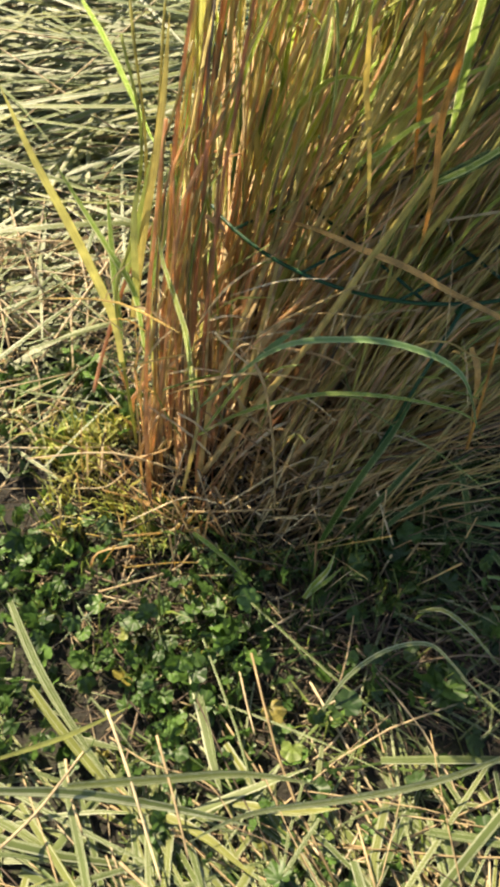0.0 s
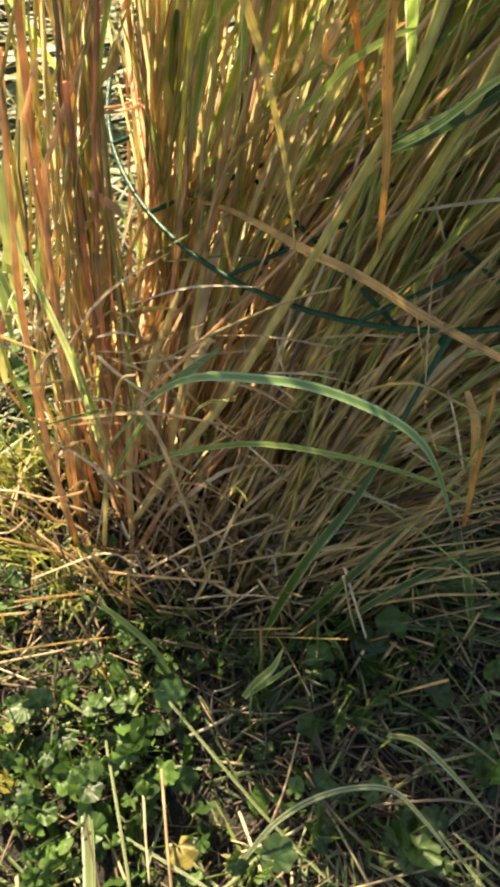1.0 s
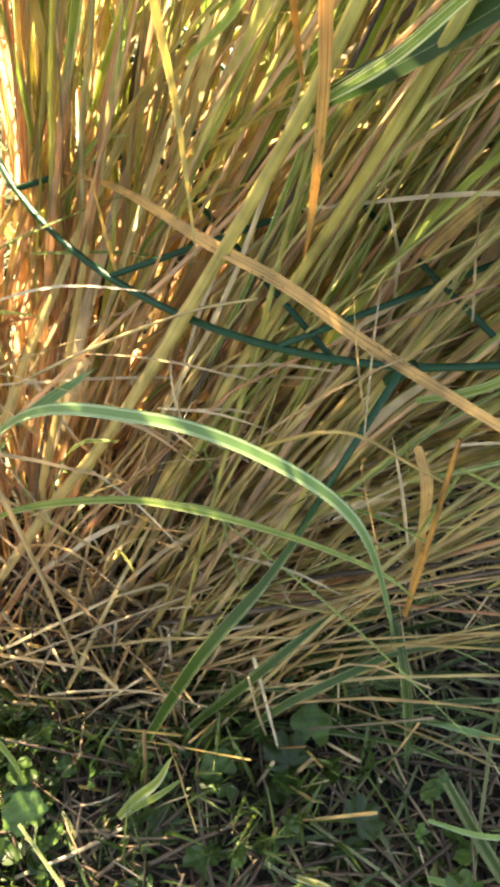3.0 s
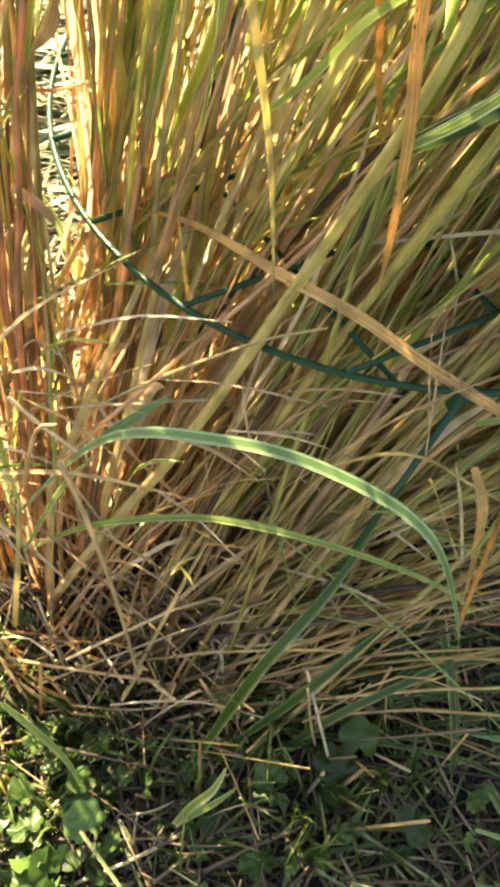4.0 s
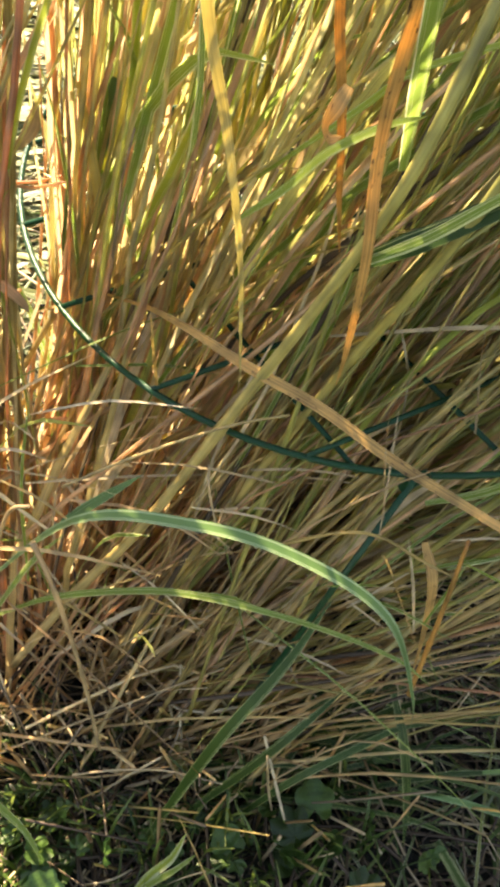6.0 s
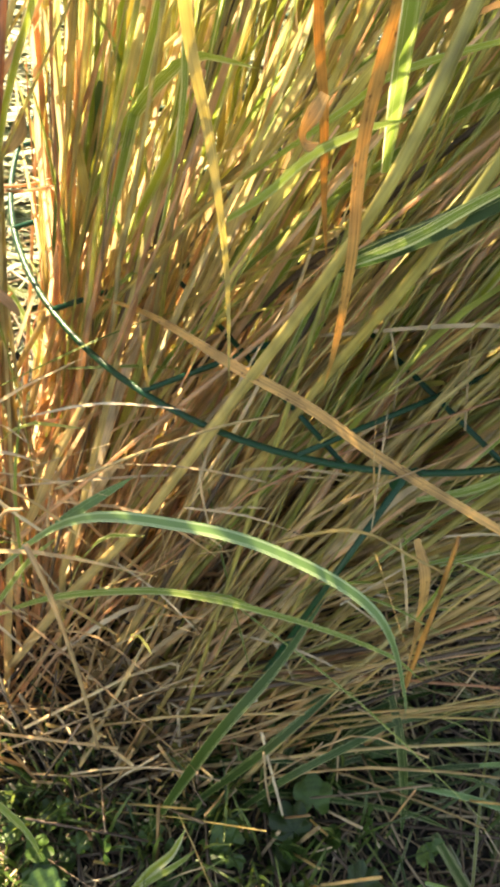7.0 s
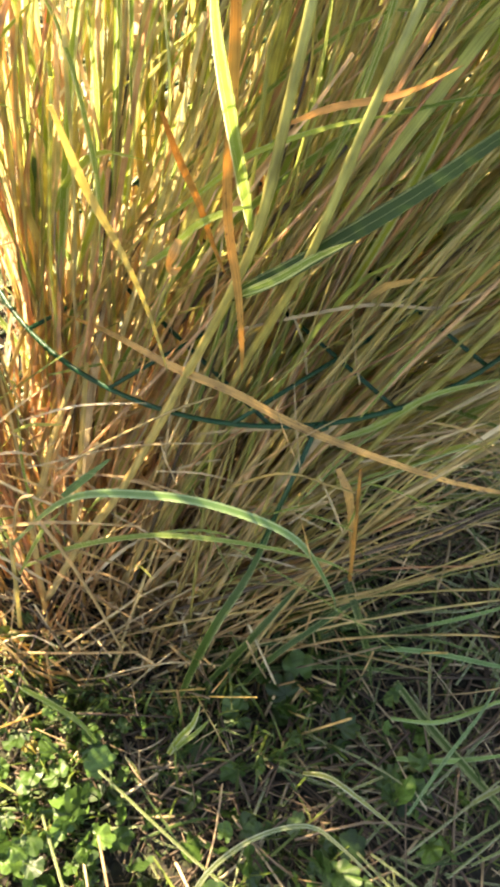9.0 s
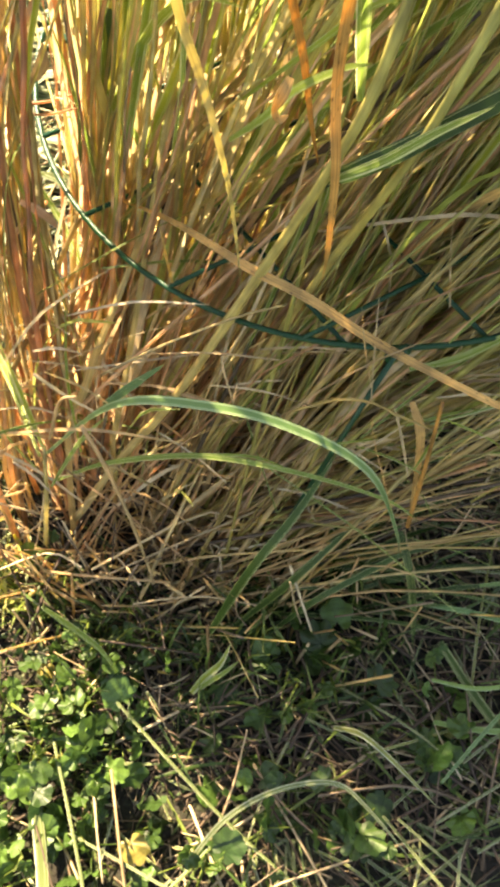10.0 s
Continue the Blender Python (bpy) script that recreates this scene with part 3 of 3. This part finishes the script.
grown("stem", RUSSET, "tube", 0.001, [(0.117, 0.955, 0.449), (0.136, 0.955, 0.461), (0.153, 0.955, 0.463), (0.175, 0.955, 0.470)], "")
grown("leaf", RUSSET, "blade", 0.007, [(0.137, 0.900, 0.436), (0.148, 0.900, 0.427), (0.156, 0.900, 0.415), (0.158, 0.900, 0.409)], "russet dead leaf bent over", twist=1.0)
grown("stem", RUSSET, "tube", 0.0012, [(0.102, 1, 0.426), (0.133, 1, 0.43), (0.158, 1, 0.439)], "")
grown("leaf", STRIPED, "blade", 0.006, [(0.115, 0.8, 0.213), (0.117, 0.815, 0.328), (0.108, 0.83, 0.378), (0.097, 0.845, 0.426), (0.093, 0.86, 0.448)], "upright green leaf with cream stripes")
grown("leaf", STRIPED, "blade", 0.009, [(0.067, 0.88, 0.324), (0.089, 0.9, 0.403), (0.108, 0.92, 0.467), (0.117, 0.94, 0.497)], "")
grown("leaf", STRIPED, "blade", 0.007, [(0.061, 0.84, 0.269), (0.056, 0.865, 0.352), (0.034, 0.89, 0.383), (0.003, 0.915, 0.439), (-0.021, 0.94, 0.472)], "upright green leaf with cream stripes")
grown("leaf", YELLOW, "blade", 0.008, [(0.056, 0.86, 0.315), (0.058, 0.887, 0.38), (0.06, 0.913, 0.422), (0.068, 0.94, 0.454)], "")
grown("leaf", YELLOW, "blade", 0.010, [(0.034, 0.83, 0.27), (0.029, 0.855, 0.323), (0.004, 0.88, 0.413), (-0.027, 0.905, 0.503), (-0.048, 0.93, 0.567)], "long olive green leaf leaning out of the clump")
grown("stem", OLIVE, "tube", 0.002, [(0.03, 0.82, 0.1), (0.034, 0.86, 0.337), (0.054, 0.907, 0.395), (0.072, 0.953, 0.491), (0.058, 1.0, 0.572)], "")
grown("leaf", YELLOW, "blade", 0.009, [(0.047, 0.87, 0.304), (0.069, 0.913, 0.405), (0.095, 0.957, 0.516), (0.107, 1.0, 0.595)], "upright green leaf with cream stripes")
grown("leaf", YELLOW, "blade", 0.010, [(0.043, 0.89, 0.35), (0.066, 0.92, 0.415), (0.081, 0.95, 0.473)], "bright yellow-green leaf")
grown("leaf", STRIPED, "blade", 0.008, [(0.028, 0.87, 0.261), (0.026, 0.91, 0.345), (0.026, 0.95, 0.418)], "")
grown("stem", RUSSET, "tube", 0.0022, [(-0.007, 0.82, 0.219), (0.008, 0.865, 0.256), (0.041, 0.91, 0.331), (0.075, 0.955, 0.378), (0.1, 1, 0.436)], "")
grown("stem", RUSSET, "tube", 0.0018, [(0.05, 0.84, 0.225), (0.084, 0.877, 0.329), (0.12, 0.913, 0.388), (0.132, 0.95, 0.377)], "")
grown("stem", OLIVE, "tube", 0.0016, [(0.037, 0.9, 0.267), (0.069, 0.967, 0.436), (0.063, 1.033, 0.55), (0.054, 1.1, 0.579)], "")
grown("stem", OLIVE, "tube", 0.0016, [(0.037, 0.92, 0.242), (0.08, 0.98, 0.455), (0.092, 1.04, 0.546), (0.095, 1.1, 0.579)], "")
grown("leaf", STRIPED, "blade", 0.007, [(0.142, 1.05, 0.587), (0.152, 1.045, 0.517), (0.16, 1.04, 0.444)], "")
grown("leaf", STRIPED, "blade", 0.006, [(0.014, 1.05, 0.574), (0.028, 1.067, 0.514), (0.049, 1.083, 0.411), (0.058, 1.1, 0.352)], "")
grown("leaf", STRIPED, "blade", 0.005, [(0.123, 0.8, 0.235), (0.116, 0.82, 0.291), (0.107, 0.84, 0.345)], "")
grown("leaf", STRIPED, "blade", 0.004, [(0.124, 0.78, 0.192), (0.173, 0.78, 0.299), (0.204, 0.78, 0.35)], "")
grown("stem", OLIVE, "tube", 0.0022, [(0.095, 0.76, 0.079), (0.119, 0.78, 0.191), (0.124, 0.8, 0.235)], "")
grown("stem", PALE, "tube", 0.0016, [(0.193, 0.76, 0.372), (0.205, 0.747, 0.333), (0.214, 0.733, 0.235), (0.217, 0.72, 0.112)], "")
grown("stem", PALE, "tube", 0.0013, [(0.149, 0.78, 0.299), (0.172, 0.78, 0.366), (0.187, 0.78, 0.378)], "")
grown("stem", PALE, "tube", 0.0013, [(0.15, 0.8, 0.368), (0.164, 0.8, 0.342), (0.184, 0.8, 0.313)], "")
grown("stem", STALK, "tube", 0.001, [(0.19, 0.82, 0.337), (0.238, 0.83, 0.369), (0.292, 0.84, 0.398), (0.329, 0.85, 0.405)], "")


# ---- loose blades that can be told apart on the ground ----
def lying(name, material, kind, width, ctrl, label="", pale=0, twist=0.0):
    o = np.array(ctrl[0])
    ob = put(name, strand(material, kind, width, ctrl, 0.7, twist, o, 0.18), PALE if pale else material, None,
             label or ("dry straw lying on the ground" if kind == "tube" else "cut striped grass blade lying on the ground"), category="grass blade", group="loose blades")
    ob.location = o


lying("loose_straw", PALE, "tube", 0.00088, [(0.205, 0.692, 0.14), (0.237, 0.702, 0.133), (0.274, 0.708, 0.127), (0.317, 0.706, 0.12)], "")
lying("loose_straw", CUT, "blade", 0.0056, [(0.273, 0.483, 0.03), (0.306, 0.523, 0.07), (0.35, 0.55, 0.095), (0.399, 0.56, 0.095), (0.432, 0.542, 0.075), (0.482, 0.5, 0.03)], "pale grass blade arching off the ground")
lying("loose_straw", CUT, "blade", 0.0055, [(0.398, 0.611, 0.06), (0.423, 0.603, 0.09), (0.455, 0.582, 0.08), (0.503, 0.55, 0.03)], "grey-green grass blade arching off the ground")
lying("loose_straw", STRIPED, "blade", 0.0065, [(0.116, 0.687, 0.11), (0.142, 0.675, 0.09), (0.168, 0.66, 0.07), (0.184, 0.642, 0.05)], "small curved green grass blade")
lying("cut_shoot", STRIPED, "blade", 0.008, [(0.257, 0.633, 0.035), (0.27, 0.647, 0.05), (0.285, 0.659, 0.065), (0.294, 0.676, 0.08)], "cut green and cream grass shoot")
lying("cut_shoot", STRIPED, "blade", 0.006, [(0.259, 0.634, 0.035), (0.272, 0.642, 0.047), (0.289, 0.652, 0.058), (0.305, 0.664, 0.07)], "cut green and cream grass shoot")
lying("loose_straw", DARK_STRIPED, "blade", 0.010, [(0.501, 0.705, 0.04), (0.533, 0.658, 0.04), (0.569, 0.613, 0.04), (0.596, 0.581, 0.04), (0.632, 0.537, 0.04)], "wide grey-green cut blade lying in shade")
lying("loose_straw", FRESH_STRIPED, "blade", 0.006, [(0.466, 0.741, 0.05), (0.539, 0.734, 0.05), (0.612, 0.718, 0.05), (0.657, 0.711, 0.05)], "")
lying("loose_straw", FRESH_STRIPED, "blade", 0.005, [(0.539, 0.764, 0.05), (0.586, 0.773, 0.05), (0.67, 0.795, 0.05)], "")
lying("loose_straw", FRESH_STRIPED, "blade", 0.005, [(0.492, 0.666, 0.045), (0.544, 0.662, 0.047), (0.608, 0.682, 0.048), (0.635, 0.687, 0.05)], "")
lying("loose_straw", FRESH_STRIPED, "blade", 0.0045, [(0.501, 0.572, 0.05), (0.546, 0.626, 0.05), (0.586, 0.67, 0.05), (0.611, 0.705, 0.05)], "")
lying("loose_straw", FRESH_STRIPED, "blade", 0.007, [(0.495, 0.627, 0.04), (0.553, 0.624, 0.04), (0.63, 0.632, 0.04)], "")
lying("loose_straw", PALE, "tube", 0.00143, [(0.345, 0.747, 0.12), (0.356, 0.728, 0.09), (0.371, 0.7, 0.06)], "pale straw leaning on the grass foot")
lying("loose_straw", CUT, "blade", 0.0125, [(0.119, 0.535, 0.04), (0.138, 0.477, 0.043), (0.153, 0.426, 0.047), (0.165, 0.393, 0.05)], "wide pale cut blade with stripes")
lying("loose_straw", CUT, "blade", 0.013, [(-0.116, 0.611, 0.05), (-0.074, 0.54, 0.05), (-0.022, 0.47, 0.05), (0.066, 0.369, 0.05)], "wide pale cut blade with stripes")
lying("loose_straw", CUT, "blade", 0.012, [(-0.07, 0.504, 0.055), (-0.027, 0.457, 0.05), (0.04, 0.392, 0.045), (0.076, 0.353, 0.04)], "")
lying("loose_straw", CUT, "blade", 0.0125, [(-0.095, 0.385, 0.07), (0.001, 0.386, 0.07), (0.109, 0.375, 0.07), (0.203, 0.359, 0.07)], "wide pale cut blade with stripes")
lying("loose_straw", CUT, "blade", 0.011, [(-0.005, 0.392, 0.08), (0.095, 0.403, 0.077), (0.189, 0.412, 0.073), (0.271, 0.405, 0.07)], "")
lying("loose_straw", CUT, "blade", 0.009, [(0.477, 0.438, 0.07), (0.396, 0.41, 0.07), (0.296, 0.389, 0.07), (0.196, 0.371, 0.07), (0.124, 0.337, 0.07)], "")
lying("loose_straw", PALE, "tube", 0.00165, [(0.029, 0.475, 0.08), (0.059, 0.412, 0.077), (0.088, 0.344, 0.073), (0.106, 0.302, 0.07)], "pale dry straw lying on mown grass")
lying("loose_straw", PALE, "tube", 0.00143, [(0.089, 0.449, 0.08), (0.111, 0.39, 0.075), (0.134, 0.324, 0.07)], "pale dry straw lying on mown grass")
lying("loose_straw", PALE, "tube", 0.00165, [(-0.068, 0.327, 0.08), (-0.033, 0.368, 0.075), (0.006, 0.43, 0.07)], "")
lying("loose_straw", YELLOW, "blade", 0.006, [(-0.088, 0.42, 0.07), (-0.015, 0.447, 0.07), (0.054, 0.482, 0.07)], "")
lying("loose_straw", PALE, "tube", 0.00154, [(-0.018, 0.425, 0.05), (-0.005, 0.383, 0.05), (0.012, 0.348, 0.05)], "pale bleached straw on the ground")
lying("loose_straw", PALE, "tube", 0.00088, [(0.032, 0.449, 0.06), (0.079, 0.423, 0.057), (0.148, 0.403, 0.053), (0.184, 0.36, 0.05)], "")
lying("loose_straw", PALE, "tube", 0.00165, [(0.06, 0.319, 0.07), (0.101, 0.29, 0.07), (0.151, 0.27, 0.07)], "")
lying("loose_straw", PALE, "tube", 0.0011, [(0.294, 0.506, 0.04), (0.308, 0.55, 0.055), (0.317, 0.6, 0.07)], "")
lying("loose_straw", PALE, "tube", 0.00121, [(0.179, 0.533, 0.05), (0.189, 0.495, 0.05), (0.2, 0.459, 0.05)], "")
lying("loose_straw", STRAW, "tube", 0.00121, [(-0.236, 0.533, 0.07), (-0.174, 0.548, 0.07), (-0.097, 0.552, 0.07)], "")
lying("loose_straw", PALE, "tube", 0.00088, [(-0.227, 0.438, 0.08), (-0.203, 0.465, 0.075), (-0.164, 0.479, 0.07)], "")


# ---- low weeds with scalloped round leaves ----
def weed_leaf_mesh(seed, lobes):
    r2 = np.random.default_rng(seed)
    n = 40
    v, f, uv = [(0, 0, 0)], [], []
    for ring, share in ((1, 0.5), (2, 1.0)):
        for i in range(n):
            a = -math.pi + (i + 0.5) / n * 2 * math.pi
            notch = 1 - 0.75 * math.exp(-((abs(a) - math.pi) / 0.28) ** 2)
            lobe = 1 - 0.16 * (0.5 - 0.5 * math.cos(a * lobes)) ** 2 - 0.07 * abs(math.sin(a * lobes * 2))
            rr = 0.5 * share * notch * (lobe if ring == 2 else 1) * (1 + r2.normal(0, 0.015))
            z = 0.10 * share ** 2 * (0.6 + 0.5 * math.cos(a * lobes)) - 0.05 * share + r2.normal(0, 0.01)
            v.append((rr * math.cos(a) + 0.18 * share, rr * math.sin(a), z))
    for i in range(n):
        j = (i + 1) % n
        f.append((0, 1 + i, 1 + j))
        f.append((1 + i, 1 + n + i, 1 + n + j, 1 + j))
    me = bpy.data.meshes.new("leaf")
    me.from_pydata(v, [], f)
    layer = me.uv_layers.new(name="across")
    for lp in me.loops:
        c = v[lp.vertex_index]
        layer.data[lp.index].uv = (c[0], c[1] * 0.1)
    me.polygons.foreach_set("use_smooth", np.ones(len(f), bool))
    me.materials.append(WEED)
    return me


leaf_meshes = [weed_leaf_mesh(k, n) for k, n in enumerate((5, 5, 7, 6))]


def weed(x, y, count, spread, size):
    z = bumps(x, y)
    w = tagged(new("creeping_weed"), "low creeping weed with scalloped round green leaves", "weed", "weeds round the grass")
    w.location = (x, y, z)
    for _ in range(count):
        a = rnd.uniform(0, 2 * math.pi)
        d = spread * math.sqrt(rnd.random())
        top = np.array((d * math.cos(a), d * math.sin(a), rnd.uniform(0.012, 0.05)))
        leaf = new("leaf", leaf_meshes[rnd.integers(4)])
        leaf.parent = w
        leaf.matrix_basis = Matrix.LocRotScale(top, Euler((rnd.normal(0, 0.7), rnd.normal(0, 0.7), rnd.uniform(0, 6.28))), Vector((1, rnd.uniform(0.8, 1.1), rnd.uniform(0.6, 2.2))) * size * rnd.uniform(0.5, 1.3))
        stalk = Strands()
        stalk.tube(smooth_path([(0, 0, -0.004), top * (0.4, 0.4, 0.75), top], 4), 0.0007, 4)
        put("stalk", stalk, GRASS, w)


def scatter(n, x0, x1, y0, y1):
    return zip(rnd.uniform(x0, x1, n), rnd.uniform(y0, y1, n))


for x, y in scatter(52, -0.16, 0.17, 0.42, 0.74):
    weed(x, y, rnd.integers(5, 11), 0.05, 0.025)
for x, y in scatter(10, 0.14, 0.30, 0.44, 0.60):
    weed(x, y, rnd.integers(5, 9), 0.045, 0.028)
for x, y in scatter(22, 0.26, 0.56, 0.50, 0.76):
    weed(x, y, rnd.integers(3, 7), 0.045, 0.031)
for x, y in scatter(18, -0.20, 0.04, 0.70, 1.0):
    weed(x, y, rnd.integers(3, 7), 0.045, 0.030)
for x, y in scatter(16, -0.15, 0.45, 0.22, 0.44):
    weed(x, y, rnd.integers(4, 8), 0.05, 0.026)
for x, y in scatter(8, -0.6, -0.1, 1.9, 2.3):
    weed(x, y, rnd.integers(5, 9), 0.06, 0.035)


# ---- small tufts of fresh grass ----
def tuft(x, y, count, height, material, label):
    s = Strands()
    for _ in range(count):
        a = rnd.uniform(0, 2 * math.pi)
        l = height * rnd.uniform(0.5, 1.2)
        o = rnd.normal(0, 0.012, 2)
        p0 = np.array((o[0], o[1], -0.003))
        d = np.array((math.cos(a), math.sin(a), 0))
        sp = rnd.uniform(0.1, 0.6)
        pts = smooth_path([p0, p0 + d * l * sp * 0.3 + (0, 0, l * 0.6), p0 + d * l * sp + (0, 0, l * rnd.uniform(0.6, 0.95))], 6)
        s.blade(pts, taper(6, rnd.uniform(0.0016, 0.0036)), (-d[1], d[0], 0), 0.3)
    ob = put("grass_tuft", s, material, None, label, category="grass tuft", group="grass tufts")
    ob.location = (x, y, bumps(x, y))


for x, y in scatter(18, -0.12, 0.06, 0.72, 0.90):
    tuft(x, y, 26, 0.08, YELLOW, "yellow-green grass tuft beside the clump")
for x, y in scatter(34, 0.04, 0.46, 0.60, 0.78):
    tuft(x, y, 12, 0.085, GRASS, "fresh green grass tuft at the foot of the clump")
for x, y in scatter(14, -0.35, 0.05, 0.85, 1.35):
    tuft(x, y, 14, 0.09, GRASS, "fresh green grass tuft among mown grass")

# ---- mown grass lying on the ground ----
mown = {k: Strands() for k in ("cut", "pale", "thatch", "green")}


def strew(n, x0, x1, y0, y1, heading, spread, lengths, lift, mix, wide=(0.003, 0.008), thick=(0.0006, 0.0017), far=False):
    """Loose blades and straws over a patch; mix: the shares of cut blades, pale straw, brown straw and short green blades."""
    mid, half = ((x0 + x1) / 2, (y0 + y1) / 2), ((x1 - x0) / 2, (y1 - y0) / 2)
    for x, y in rnd.normal(mid, np.array(half) * 0.5, (n, 2)):
        if far and -0.7 < x < 1.1 and 0.0 < y < 2.3:
            continue
        a = radians(rnd.normal(heading, spread))
        ll = rnd.uniform(*lengths)
        z = bumps(x, y) + 0.003 + lift * rnd.random() ** 1.5
        d = np.array((math.cos(a), math.sin(a), rnd.normal(0, 0.10)))
        side = np.array((-d[1], d[0], 0))
        b = rnd.normal(0, 0.16)
        pts = smooth_path([np.array((x, y, z)) + d * ll * u + side * b * ll * (u * u) + np.array((0, 0, -abs(u) * 0.05 * ll)) for u in (-0.5, 0, 0.5)], 6)
        pts[:, 2] = np.maximum(pts[:, 2], [bumps(p[0], p[1]) + 0.001 for p in pts])
        kind = rnd.choice(4, p=mix)
        if kind == 0:
            w = rnd.uniform(*wide)
            if -0.15 < x < 0.65 and 0.46 < pts[:, 1].max() < 1.0:       # only narrow ones among the weeds
                w = min(w, 0.003)
            mown["cut"].blade(pts, taper(6, w, 0.8), side, 0.06, rnd.normal(0, 0.4))
        elif kind == 3:
            mown["green"].blade(pts, taper(6, rnd.uniform(0.002, 0.004)), side, 0.3, rnd.normal(0, 0.7))
        else:
            mown[("cut", "pale", "thatch")[kind]].tube(pts, rnd.uniform(*thick), 4)


strew(900, -0.9, 1.4, 0.0, 2.4, 0, 90, (0.05, 0.20), 0.02, (0.2, 0.2, 0.35, 0.25))
strew(7000, -4.5, 5.0, -3.5, 6.0, 10, 60, (0.15, 0.5), 0.05, (0.45, 0.25, 0.15, 0.15), (0.006, 0.014), far=True)
strew(760, -0.25, 0.75, 0.02, 0.46, -50, 45, (0.08, 0.34), 0.05, (0.58, 0.25, 0.10, 0.07), (0.003, 0.012), (0.0006, 0.0016))
strew(440, 0.40, 1.05, 0.42, 0.95, 20, 70, (0.06, 0.24), 0.04, (0.28, 0.12, 0.50, 0.10), (0.002, 0.006))
strew(700, 0.52, 1.0, 0.85, 1.5, 30, 70, (0.05, 0.22), 0.04, (0.40, 0.45, 0.10, 0.05), (0.002, 0.007))
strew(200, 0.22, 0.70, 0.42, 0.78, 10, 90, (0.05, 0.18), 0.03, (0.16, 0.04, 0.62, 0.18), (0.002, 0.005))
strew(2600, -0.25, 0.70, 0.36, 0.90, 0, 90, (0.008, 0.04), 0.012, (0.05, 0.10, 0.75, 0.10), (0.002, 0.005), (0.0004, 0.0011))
strew(95, 0.08, 0.36, 0.58, 0.78, 0, 90, (0.012, 0.05), 0.03, (0.1, 0.8, 0.05, 0.05), (0.002, 0.004), (0.0005, 0.0012))
strew(260, -0.10, 0.45, 0.50, 0.80, 0, 90, (0.03, 0.12), 0.02, (0.05, 0.06, 0.62, 0.27))
strew(1100, -0.6, 0.04, 0.82, 1.45, 30, 60, (0.06, 0.26), 0.06, (0.36, 0.47, 0.07, 0.1), (0.003, 0.008), (0.0008, 0.002))
strew(1500, -0.9, 0.22, 1.30, 2.2, 20, 40, (0.12, 0.40), 0.05, (0.55, 0.15, 0.05, 0.25), (0.003, 0.008))
strew(1300, -0.9, 0.22, 1.38, 2.2, 8, 26, (0.22, 0.65), 0.14, (0.80, 0.08, 0.02, 0.10), (0.004, 0.011))
strew(420, 0.42, 0.86, 0.70, 1.06, 15, 70, (0.05, 0.20), 0.03, (0.30, 0.15, 0.40, 0.15), (0.002, 0.006))
strew(450, 0.50, 0.95, 0.80, 1.25, 10, 60, (0.05, 0.22), 0.05, (0.45, 0.45, 0.05, 0.05), (0.002, 0.007))
strew(1300, -0.85, 0.28, 1.28, 2.2, 12, 32, (0.20, 0.55), 0.05, (0.74, 0.08, 0.0, 0.18), (0.006, 0.013))
strew(900, 0.5, 1.3, 0.75, 1.9, 10, 60, (0.08, 0.3), 0.06, (0.4, 0.4, 0.15, 0.05))
for k, mat, lab in (("cut", CUT, "mown striped grass blades lying loose on the ground"), ("pale", PALE, "bleached straw lying loose on the ground"),
                    ("thatch", THATCH, "brown dry straw lying loose on the ground"), ("green", GRASS, "short green grass blades on the ground")):
    put("mown_grass", mown[k], mat, None, lab, category="mown grass", kind="stuff")
